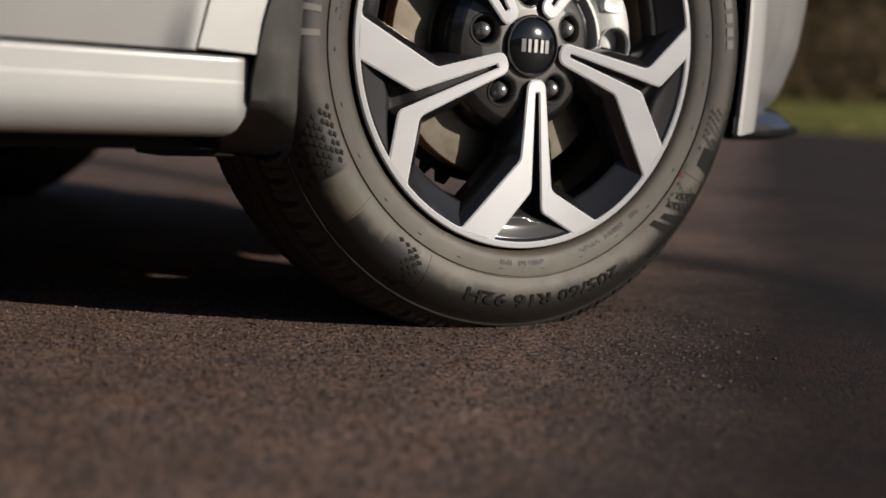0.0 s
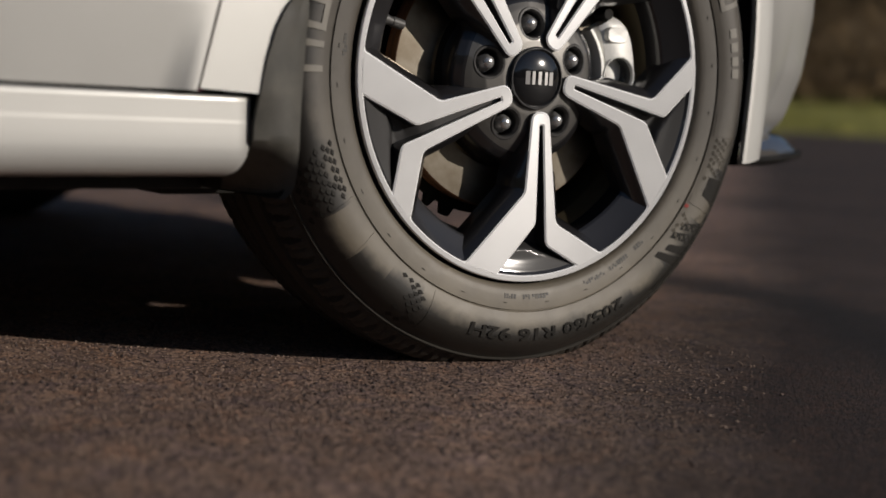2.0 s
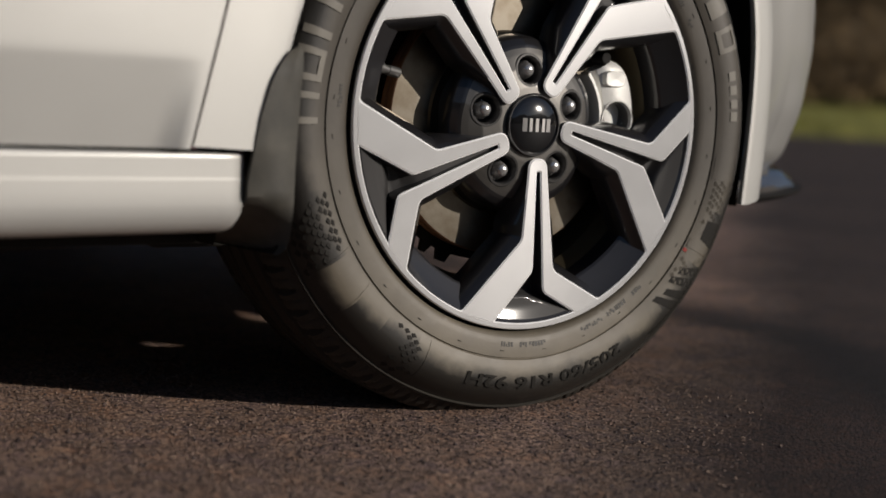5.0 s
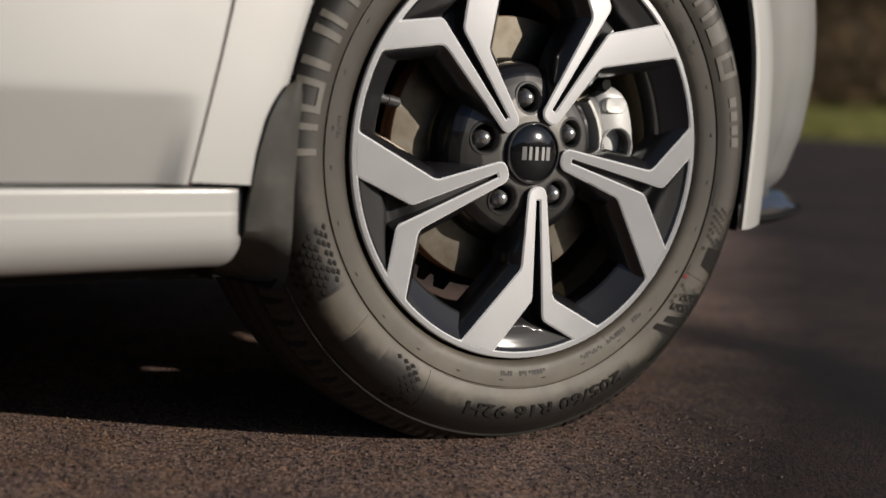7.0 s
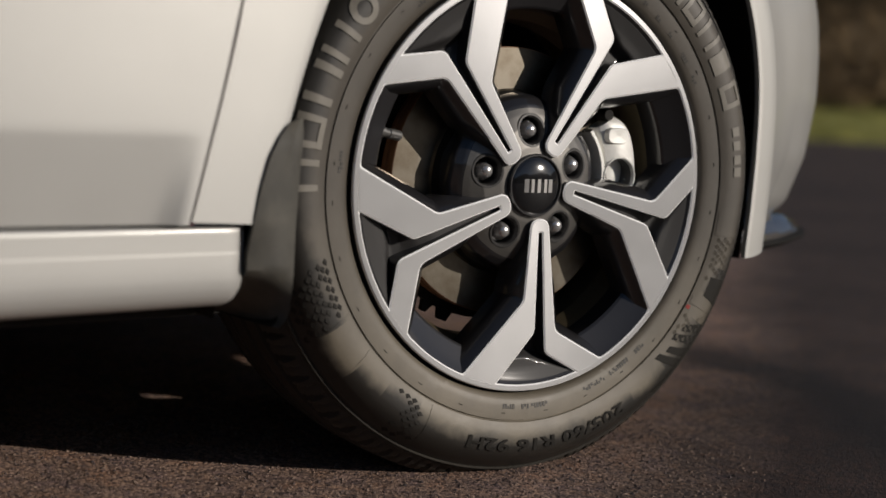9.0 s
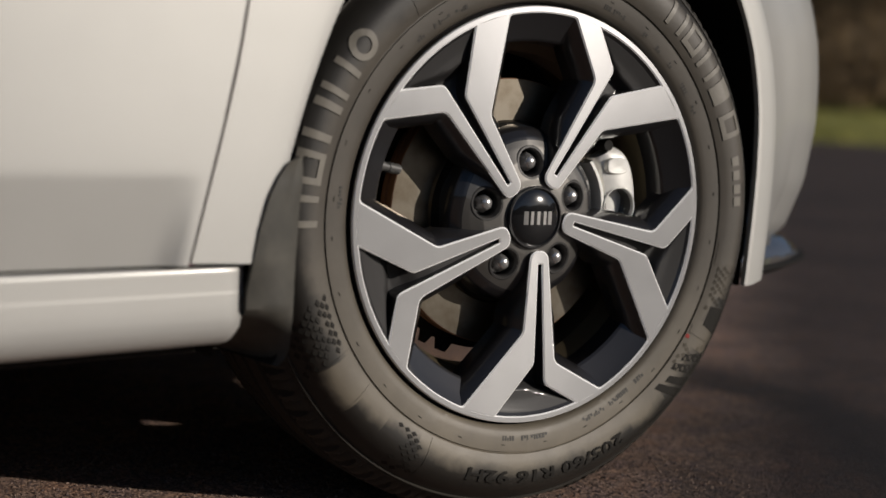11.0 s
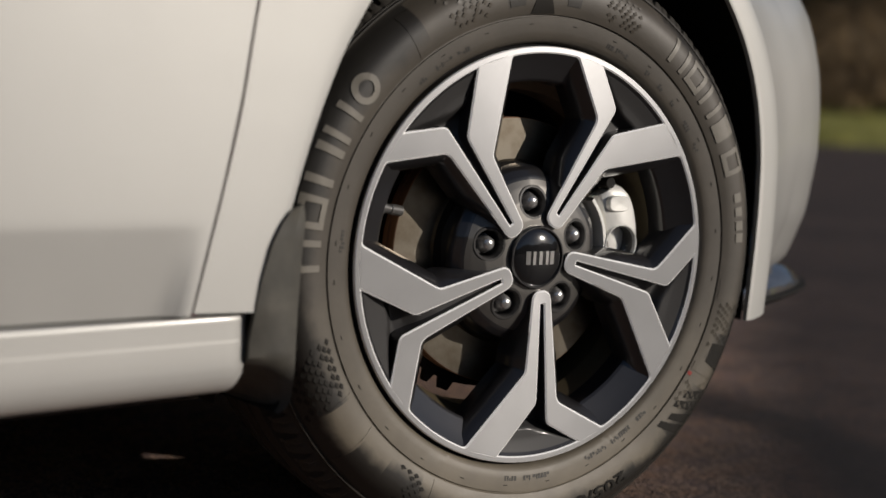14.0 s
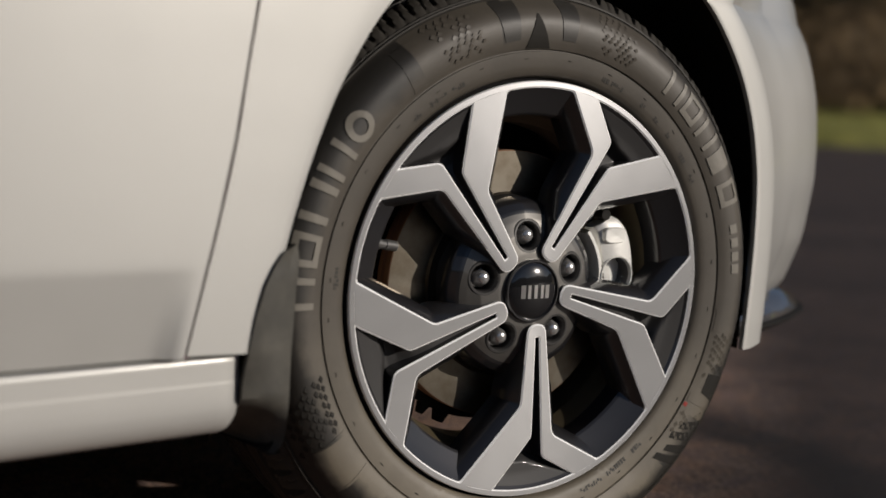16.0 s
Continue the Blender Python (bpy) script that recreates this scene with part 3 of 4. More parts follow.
# mud flap: flush with the wing above, its lower half turned across the car behind the tyre
rows = []
for k in range(36):
    f = k / 35
    z = lerp(0.183, 0.369, f)
    xl = interp(z, [(0.176, -0.3600), (0.25, -0.3600), (0.282, -0.3575), (0.306, -0.3535), (0.335, -0.3455), (0.352, -0.3370), (0.364, -0.3280), (0.369, -0.319)])
    xr = interp(z, [(0.183, -0.3260), (0.186, -0.3205), (0.191, -0.3170), (0.198, -0.3150), (0.209, -0.3142), (0.27, -0.3140), (0.33, -0.3115), (0.36, -0.3080), (0.369, -0.3095)])
    y_in = interp(z, [(0.176, -0.0188), (0.250, -0.0192), (0.279, -0.0247), (0.32, -0.0268), (0.369, -0.0285)])
    turn_in = min(max((0.238 - z) / 0.058, 0), 1)
    turn_in = turn_in * turn_in * (3 - 2 * turn_in)
    row = [(lerp(xl + 0.001, -0.334, turn_in), y_in + 0.006 + 0.12 * turn_in, z)]
    for j in range(13):
        g = j / 12
        bulge = -0.006 * math.sin(math.pi * min(g * 0.62 + 0.06, 1)) * min(1, (0.374 - z) / 0.03)
        flush = Vector((lerp(xl, xr, g), lerp(y_in, -0.0225, min(g * 1.6, 1)) + bulge + 0.004 * g * g))
        across = Vector((lerp(-0.334, xr, g), lerp(0.11, -0.0195, g)))
        p = flush.lerp(across, turn_in)
        row.append((p.x, p.y, z))
    row.append((row[-1][0] + 0.0012, row[-1][1] + 0.0045, z))
    row.append((row[-2][0] - 0.002, row[-2][1] + 0.012, z))
    row.append((xr - 0.008, 0.09, z))
    row.append((xr - 0.010, 0.19, z))
    rows.append(row)
# turned-in edge and inner wall coloured black to carry the shade behind the flap
flap_v, flap_f = strip(rows)
part("mud_flap", (flap_v, flap_f, [1 if k % (len(rows[0]) - 1) >= 13 else 0 for k in range(len(flap_f))]), [plastic, black], car, "dark grey grained plastic mud flap")

# inner arch lining
rows = []
for y in (0.012, 0.05, 0.15, 0.26, 0.34):
    rows.append([(a.x * 1.06, y, HUB + (a.y - HUB) * 1.05) for a in arch])
back = [(a.x * 1.06, 0.345, HUB + (a.y - HUB) * 1.05) for a in arch]
centre = [(0.0, 0.345, 0.25) for a in arch]
part("arch_liner", joined(strip(rows), strip([back, centre])), black, car)

# the rest of the body, plain: floor, bonnet, cabin, far side, tail
def loft(sections):
    """Closed loft over x of (x, y0, y1, z0, z1, crown)."""
    rows = []
    for x, y0, y1, z0, z1, crown in sections:
        m, h = (y0 + y1) / 2, z1 - z0
        rows.append([(x, y0 + 0.02, z0), (x, y0, z0 + 0.2 * h), (x, y0 + 0.005, z0 + 0.7 * h), (x, y0 + 0.06, z1 - 0.02 * h), (x, lerp(y0, m, 0.4), z1 + 0.7 * crown), (x, m, z1 + crown),
                     (x, lerp(y1, m, 0.4), z1 + 0.7 * crown), (x, y1 - 0.06, z1 - 0.02 * h), (x, y1 - 0.005, z0 + 0.7 * h), (x, y1, z0 + 0.2 * h), (x, y1 - 0.02, z0), (x, m, z0)])
    V, F = strip(rows, True)
    n = len(rows[0])
    return V, F + [tuple(range(n)), tuple(range(len(V) - n, len(V)))]


part("underbody", box(-3.1, 0.36, 0.185, 0.42, 1.40, 0.60, 0.02), black, car)
part("bonnet", loft([(-0.45, 0.02, 1.74, 0.80, 0.93, 0.05), (-0.1, 0.02, 1.74, 0.78, 0.88, 0.05), (0.25, 0.10, 1.66, 0.74, 0.80, 0.05), (0.55, 0.22, 1.54, 0.66, 0.71, 0.04), (0.74, 0.42, 1.34, 0.56, 0.60, 0.02)]), paint, car)
part("front_panel", loft([(0.44, 0.20, 1.56, 0.26, 0.64, 0.02), (0.70, 0.36, 1.40, 0.26, 0.58, 0.02), (0.78, 0.62, 1.14, 0.27, 0.52, 0.01)]), black, car)
part("far_side", loft([(-3.1, 1.42, 1.76, 0.25, 0.93, 0.01), (-2.0, 1.42, 1.785, 0.20, 0.93, 0.01), (-0.42, 1.42, 1.785, 0.20, 0.92, 0.01)]), paint, car)
part("far_fender", loft([(-0.42, 1.42, 1.785, 0.70, 0.90, 0.01), (0.3, 1.42, 1.74, 0.68, 0.80, 0.01), (0.36, 1.42, 1.70, 0.24, 0.78, 0.01), (0.66, 1.38, 1.55, 0.24, 0.66, 0.01)]), paint, car)
part("tail", loft([(-3.42, 0.12, 1.64, 0.30, 0.90, 0.03), (-3.3, 0.03, 1.73, 0.28, 1.0, 0.03), (-3.06, 0.0, 1.76, 0.30, 1.02, 0.03)]), paint, car)
part("rear_side", loft([(-3.06, -0.02, 0.34, 0.72, 0.95, 0.0), (-2.4, -0.03, 0.34, 0.70, 0.95, 0.0), (-2.22, -0.03, 0.34, 0.24, 0.95, 0.0), (-1.46, -0.03, 0.34, 0.205, 0.94, 0.0)]), paint, car)
part("shoulder", box(-1.47, -0.012, 0.905, -0.40, 0.24, 0.936, 0.008), paint, car)
part("roof", loft([(-2.75, 0.24, 1.52, 1.375, 1.395, 0.03), (-1.9, 0.225, 1.535, 1.44, 1.462, 0.03), (-1.2, 0.225, 1.535, 1.41, 1.432, 0.03)]), paint, car)
part("cabin", loft([(-3.2, 0.16, 1.60, 0.95, 1.02, 0.02), (-2.7, 0.20, 1.56, 0.95, 1.36, 0.03), (-1.9, 0.19, 1.57, 0.95, 1.43, 0.03), (-1.2, 0.19, 1.57, 0.94, 1.40, 0.03), (-0.35, 0.14, 1.62, 0.92, 0.96, 0.03)]), window_glass, car)

# ---------- wheel ----------
def polar(r, deg):
    return Vector((r * math.cos(radians(deg)), r * math.sin(radians(deg))))


R_IN = 0.2128
P1, P2, P3, P4 = polar(R_IN, -101.2), polar(R_IN, -71.4), polar(0.1558, -87.8), polar(0.1794, -82.7)
P5, P6, P7, P8 = polar(0.1233, -93.4), polar(0.1599, -78.2), polar(R_IN + 0.0005, -112.1), polar(R_IN + 0.0005, -63.0)
TIP_L, TIP_R = Vector((-0.0022, -0.0375)), Vector((0.0172, -0.0365))
GRV_L, GRV_R = Vector((0.0052, -0.0480)), Vector((0.0126, -0.0480))


def face_y(p):
    """Depth of the machined face: a shallow dish."""
    r = p.length
    return 0.0055 * max(0.0, 1 - r / 0.2128)


def lift(line, depth):
    return [(p.x, face_y(p) + depth, p.y) for p in line]


def fillet(corner, along, turn_):
    """The rounded corner between a spoke arm and the rim: face, bright chamfer and flank."""
    c = corner.normalized() * R_IN
    round_rim = Vector((-c.y, c.x)).normalized() * turn_
    half = along.angle(round_rim) / 2
    reach = 0.0050 / math.tan(half)
    a, b = c + along * reach, c + round_rim * reach
    b = b.normalized() * R_IN
    arc = [(1 - f) ** 2 * a + 2 * f * (1 - f) * c + f * f * b for f in (k / 8 for k in range(9))]
    inward = (along + round_rim).normalized() / math.sin(half)
    face = strip([lift([c] * 9, 0), lift(arc, 0)])
    chamfer = strip([lift(arc, 0), lift([p + inward * 0.0017 for p in arc], 0.0013)])
    flank = strip([lift([p + inward * 0.0017 for p in arc], 0.0013), lift([p + inward * 0.0100 for p in arc], 0.0095), lift([p + inward * 0.0142 for p in arc], 0.0195)])
    return [with_slot(face, 0), with_slot(chamfer, 1), with_slot(flank, 2)]


def spoke():
    o = round_line([P7, P5, TIP_L, TIP_R, P6, P8], [0, 0.006, 0.009, 0.009, 0.008, 0], 6, 30)
    i = round_line([P1, P3, GRV_L, GRV_R, P4, P2], [0, 0.004, 0.0024, 0.0024, 0.005, 0], 6, 30)
    ib = offset_line(i, -0.0017)       # towards the pocket
    ic = offset_line(i, -0.0024)
    ob1 = offset_line(o, 0.0018)
    ob2 = offset_line(o, 0.0100, 1.0)
    ob3 = offset_line(o, 0.0142, 1.0)
    ob4 = offset_line(o, 0.0148, 1.0)
    n = len(o)
    # the ends stay on the rim's circle
    for line in (ib, ic, ob1, ob2, ob3, ob4):
        for k in (0, -1):
            line[k] = line[k].normalized() * (R_IN + 0.0012)
    face = strip([lift(o, 0), lift(i, 0)])
    edge_out = strip([lift(o, 0), lift(ob1, 0.0013)])
    edge_in = strip([lift(i, 0), lift(ib, 0.0013)])
    side = strip([lift(ob1, 0.0013), lift(ob2, 0.0095), lift(ob3, 0.0195), lift(ob4, 0.024), lift(ob4, 0.038)])

    def floor_depth(p):
        """A raised shell at the rim, a crest that runs out to the shorter arm's end, and a deep valley inside it."""
        r, turn_ = p.length, math.degrees(math.atan2(p.y, p.x))
        across = min(max((turn_ + 98) / 25, 0), 1)
        crest = 0.1855 + 0.0245 * max(0.0, (across - 0.35) / 0.65) ** 1.4
        shell = interp(r, [(0.17, 0.0094), (0.1865, 0.0084), (0.190, 0.0080), (0.194, 0.0074), (0.198, 0.0064), (0.204, 0.0047), (0.208, 0.0035), (0.2128, 0.0024)])
        valley = interp(r, [(0.04, 0.0045), (0.12, 0.0075), (0.15, 0.0125), (0.164, 0.0190), (0.1745, 0.0205), (0.20, 0.0190), (0.2128, 0.0100)])
        m = min(max((crest - r) / 0.012, 0), 1)
        return lerp(shell, max(shell, valley), m * m * (3 - 2 * m))
    def floor(line):
        return [(p.x, face_y(p) + floor_depth(p), p.y) for p in line]
    wall = strip([lift(ib, 0.0013), floor(ic)])
    half = n // 2
    a, b = ic[:half], ic[::-1][:half]
    bed = []
    for f in np.linspace(0, 1, 25):
        line = []
        for p, q in zip(a, b):
            m = p.lerp(q, f)
            want = lerp(p.length, q.length, f)
            line.append(m * (want / m.length) if want > 0.19 else m)
        bed.append(floor(line))
    base = strip(bed)
    web = fillet(P7, (P5 - P7).normalized(), -1) + fillet(P8, (P6 - P8).normalized(), 1)
    return joined(with_slot(face, 0), with_slot(edge_out, 1), with_slot(edge_in, 1), with_slot(side, 2), with_slot(wall, 2), with_slot(base, 3), *web)


def tyre_data():
    pitch, cols = 76, 12
    n = pitch * cols
    prof = [(0.2215, 0.012), (0.2225, 0.006), (0.2245, 0.0025), (0.228, 0.0005), (0.234, -0.0008), (0.2425, -0.0020), (0.2478, -0.0024), (0.2484, -0.0008), (0.2496, -0.0008), (0.2502, -0.0030),
            (0.256, -0.0052), (0.262, -0.0066), (0.268, -0.0072), (0.274, -0.0073), (0.280, -0.0064), (0.286, -0.0036), (0.292, 0.0016), (0.298, 0.0090), (0.302, 0.0146), (0.3034, 0.0160), (0.3042, 0.0148), (0.3054, 0.0150), (0.3062, 0.0186), (0.3072, 0.0186), (0.3078, 0.0205)]
    crown = [(0.3084, 0.0209, 3), (0.3104, 0.0224, 3), (0.3122, 0.0240, 3), (0.3132, 0.0250, 1), (0.3165, 0.0280, 1), (0.3195, 0.0320, 1), (0.3220, 0.0370, 1), (0.3236, 0.043, 1), (0.3238, 0.0445, 2), (0.3240, 0.0535, 2), (0.3243, 0.055, 0), (0.3255, 0.078, 0), (0.3255, 0.0795, 2), (0.3256, 0.0885, 2), (0.3257, 0.090, 0),
             (0.3258, 0.112, 0), (0.3257, 0.1135, 2), (0.3256, 0.1225, 2), (0.3255, 0.124, 0), (0.3243, 0.147, 0), (0.3240, 0.1485, 2), (0.3238, 0.1575, 2), (0.3236, 0.159, 1), (0.3220, 0.170, 1), (0.3195, 0.178, 1), (0.3165, 0.1845, 1), (0.3132, 0.1895, 1)]
    inner_side = [(0.300, 0.2005), (0.275, 0.2090), (0.250, 0.205), (0.228, 0.198), (0.2215, 0.19)]
    rows = []

    def ring(r, y, kind):
        row = []
        for k in range(n):
            a = 2 * math.pi * k / n
            q = r
            skew = (y - 0.02) * 9.0
            slot = ((k / cols) + skew) % 1.0
            if kind == 1 and slot < 0.20:
                q = r - 0.0055 * min(1, (y - 0.0232) / 0.005) if y < 0.1 else r - 0.005
            elif kind == 1 and 0.52 < slot < 0.62:
                q = r - 0.0022
            if kind == 3 and (slot % 0.5) < 0.14:
                q = r - 0.0016
            if kind == 2:
                q = r - 0.007
            x, z, yy = q * math.cos(a), q * math.sin(a), y
            if z < -HUB:
                over = -HUB - z
                z = -HUB
                if y < 0.05:
                    yy = y - over * 0.25
            elif z < -0.20 and y < 0.02:
                yy = y - 0.004 * max(0, 1 - abs(a - 4.712) / 0.6)
            row.append((x, yy, z))
        return row
    for r, y in prof:
        rows.append(ring(r, y, 0))
    for r, y, kind in crown:
        rows.append(ring(r, y, kind))
    for r, y in inner_side:
        rows.append(ring(r, y, 0))
    V, F = strip(rows, True)
    first_dark = next(k for k, (r, y) in enumerate(prof) if r > 0.300)
    slots = [1 if f // n >= first_dark else 0 for f in range(len(F))]
    return V, F, slots


def side_y(r):
    """Depth of the tyre's outer sidewall at a radius."""
    return interp(r, [(0.228, 0.0005), (0.2425, -0.0020), (0.2502, -0.0030), (0.256, -0.0052), (0.262, -0.0066), (0.268, -0.0072), (0.274, -0.0073), (0.280, -0.0064), (0.286, -0.0036), (0.292, 0.0016), (0.298, 0.0090), (0.303, 0.0158), (0.3055, 0.0190)])


def sag(a_deg):
    a = (a_deg % 360) - 270
    return -0.004 * max(0, 1 - abs(radians(a)) / 0.6)


def on_wall(r, a_deg, out):
    return (r * math.cos(radians(a_deg)), side_y(r) - out + (sag(a_deg) if abs((a_deg % 360) - 270) < 40 else 0), r * math.sin(radians(a_deg)))


def wall_patch(r0, r1, a0, a1, out=0.0006, n=0, taper=0.0, lean=0.0):
    """A raised pad on the sidewall between two radii and two angles. taper: degrees by which its outer side is narrower. lean: degrees by which it is shifted there."""
    n = n or max(2, int(abs(a1 - a0) / 1.5) + 1)
    m = max(2, int(abs(r1 - r0) / 0.004) + 1)
    rows = []
    for j in range(m + 1):
        f = j / m
        r = lerp(r0, r1, f)
        s, e = a0 + (lean + taper) * f, a1 + (lean - taper) * f
        rows.append([on_wall(r, lerp(s, e, k / n), out) for k in range(n + 1)])
    top = strip(rows)
    border = rows[0] + [r[-1] for r in rows[1:]] + rows[-1][::-1][1:] + [r[0] for r in rows[::-1][1:-1]]
    low = [(p[0], p[1] + out + 0.0012, p[2]) for p in border]
    return joined(top, strip([border, low], True))


wheel = new("wheel")
wheel.parent = car
wheel.matrix_basis = pose(0, 0, HUB, 0, 0, STEER)

tyre = part("tyre", tyre_data(), [rubber, tread_rubber], wheel, "dusty black road tyre")
# rim: flange ring, well and barrel
rim_prof = [(0.2230, 0.018), (0.2218, 0.0125), (0.2200, 0.0105), (0.2190, 0.0085), (0.2186, 0.0030), (0.2181, 0.0008), (0.2173, 0.0), (R_IN, 0.0), (R_IN - 0.0014, 0.0013)]
barrel_prof = [(R_IN - 0.0014, 0.0013), (0.1975, 0.0110), (0.1855, 0.0190), (0.1832, 0.0215), (0.1826, 0.0260), (0.1820, 0.045), (0.1790, 0.055), (0.1740, 0.068), (0.1735, 0.105), (0.1800, 0.118), (0.1900, 0.130), (0.1960, 0.16), (0.2010, 0.185), (0.2060, 0.20)]
rim = part("rim", joined(with_slot(revolve(rim_prof[:5], 180), 2), with_slot(revolve(rim_prof[4:7], 180), 1), with_slot(revolve(rim_prof[6:8], 180), 0), with_slot(revolve(rim_prof[7:], 180), 1), with_slot(revolve(barrel_prof[:4], 180), 4), with_slot(revolve(barrel_prof[3:6], 180), 2), with_slot(revolve(barrel_prof[5:], 180), 3)),
           [alloy, alloy_edge, alloy_dark, barrel, rim_lacquer], wheel, "two-tone machined alloy rim", 12)
first = part("spoke", spoke(), [alloy, alloy_edge, alloy_dark, alloy_mid], wheel)
for k in range(1, 5):
    s = new("spoke", first.data)
    s.parent = wheel
    s.matrix_basis = pose(0, 0, 0, 0, 72 * k, 0)

# hub: a lobed casting with five sunk nut seats
NUT_R, NUT_A = 0.0575, -49.7


def hub_data():
    V, rr, aa = [], list(np.linspace(0.026, 0.096, 56)), 260
    rows = []
    for r in rr:
        row = []
        for k in range(aa):
            a = 360.0 * k / aa
            p = polar(r, a)
            d = ((a - NUT_A + 36) % 72) - 36
            y = interp(r, [(0.026, 0.0095), (0.040, 0.0105), (0.060, 0.0135), (0.074, 0.0175), (0.084, 0.0215), (0.091, 0.0270), (0.0945, 0.0330), (0.096, 0.046)])
            y += 0.00012 * abs(d) * max(0, (r - 0.06) / 0.02)
            c = polar(NUT_R, NUT_A + 72 * round((a - NUT_A) / 72))
            if (p - c).length < 0.0150:
                y = 0.036
            row.append((p.x, y, p.y))
        rows.append(row)
    V, F = strip(rows, True)
    return V, F, [1 if rr[f // aa] > 0.080 else 0 for f in range(len(F))]


part("hub", hub_data(), [alloy_grey, alloy_dark], wheel, "grey lacquered wheel hub")


def hub_surf(r):
    return interp(r, [(0.026, 0.0095), (0.040, 0.0105), (0.060, 0.0135), (0.074, 0.0175), (0.084, 0.0215), (0.091, 0.0270), (0.0945, 0.0330), (0.096, 0.046)])


def cup(c, y0, r):
    """A nut seat: bright rim, dark bore."""
    rows = []
    for rad, y in [(r + 0.0034, y0 + 0.0010), (r + 0.0018, y0 - 0.0003), (r, y0 - 0.0001), (r - 0.0016, y0 + 0.004), (r - 0.0024, y0 + 0.022), (0.004, y0 + 0.0225)]:
        row = []
        for t in np.linspace(0, 2 * math.pi, 37)[:-1]:
            p = Vector((c.x + rad * math.cos(t), c.y + rad * math.sin(t)))
            lean = (min(hub_surf(p.length), 0.021) - y0) * min(max((rad - r + 0.008) / 0.008, 0), 1)
            row.append((p.x, y + lean, p.y))
        rows.append(row)
    return joined(with_slot(strip(rows[:4], True), 0), with_slot(strip(rows[3:], True), 1))


def nut(c, y0):
    rows = []
    for rad, y, hexed in [(0.0112, 0.019, 0), (0.0114, 0.010, 0), (0.0098, 0.009, 1), (0.0096, 0.0025, 1), (0.0084, -0.0002, 0.4), (0.0074, -0.0022, 0), (0.0068, -0.0036, 0), (0.0058, -0.0052, 0), (0.0036, -0.0066, 0), (0.0005, -0.0070, 0)]:
        row = []
        for k in range(36):
            t = 2 * math.pi * k / 36
            h = math.cos(((t + math.pi / 6) % (math.pi / 3)) - math.pi / 6)
            q = rad * lerp(1, 0.93 / h, hexed)
            row.append((c.x + q * math.cos(t), y0 + y, c.y + q * math.sin(t)))
        rows.append(row)
    return strip(rows, True)


for k in range(5):
    c = polar(NUT_R, NUT_A + 72 * k)
    part("nut_seat", cup(c, 0.0142, 0.0155), [seat_lacquer, alloy_mid], wheel)
    part("lug_nut", nut(c, 0.0195), chrome, wheel, "domed chrome lug nut")

# centre cap with a plain badge
cap = [(0.0335, 0.0125), (0.0335, 0.0065), (0.0325, 0.0050), (0.0312, 0.0050), (0.0306, 0.0070), (0.0300, 0.0068), (0.0285, 0.0055), (0.0262, 0.0044), (0.020, 0.0023), (0.012, 0.0010), (0.005, 0.0005), (0.0004, 0.0004)]
cap_ob = part("centre_cap", joined(with_slot(revolve(cap[:5], 72), 1), with_slot(revolve(cap[4:], 72), 0)), [cap_black, alloy_dark], wheel, "domed gloss black centre cap")

def cap_y(r):
    return interp(r, [(0.0004, 0.0004), (0.012, 0.0010), (0.020, 0.0023), (0.0262, 0.0044)])


def bar(x0, z0, x1, z1, w):
    """A short raised bar on the cap between two points."""
    a, b = Vector((x0, z0)), Vector((x1, z1))
    t = (b - a).normalized()
    s = Vector((-t.y, t.x)) * w / 2
    pts = [a - s, b - s, b + s, a + s]
    top = [(p.x, cap_y(p.length) - 0.0008, p.y) for p in pts]
    low = [(p.x, cap_y(p.length) + 0.0004, p.y) for p in pts]
    return top + low, [(0, 1, 2, 3), (0, 1, 5, 4), (1, 2, 6, 5), (2, 3, 7, 6), (3, 0, 4, 7)]


part("badge", joined(bar(-0.0150, -0.007, -0.0150, 0.007, 0.0052), bar(-0.0078, -0.007, -0.0078, 0.007, 0.0036), bar(0.0, -0.007, 0.0, 0.007, 0.0040), bar(0.0082, -0.007, 0.0082, 0.007, 0.0036), bar(0.0150, -0.007, 0.0150, 0.007, 0.0052)), silver, cap_ob, "plain silver bars")

# tyre valve
def rod(a, b, rings):
    """Rings of (share of the way, radius) along a line."""
    a, b = Vector(a), Vector(b)
    d = (b - a).normalized()
    u = d.cross(Vector((0, 1, 0.3))).normalized()
    w = d.cross(u)
    rows = []
    for f, r in rings:
        c = a.lerp(b, f)
        rows.append([tuple(c + (u * math.cos(t) + w * math.sin(t)) * r) for t in np.linspace(0, 2 * math.pi, 15)[:-1]])
    V, F = strip(rows, True)
    n = len(rows[0])
    return V, F + [tuple(range(n)), tuple(range(len(V) - n, len(V)))]


vb, vt = polar(0.187, 164.4), polar(0.158, 163.2)
part("tyre_valve", rod((vb.x, 0.026, vb.y), (vt.x, 0.035, vt.y), [(0, 0.0062), (0.2, 0.0062), (0.24, 0.0045), (0.45, 0.0045), (0.47, 0.0055), (0.98, 0.0055), (1, 0.0045)]), valve_metal, wheel)

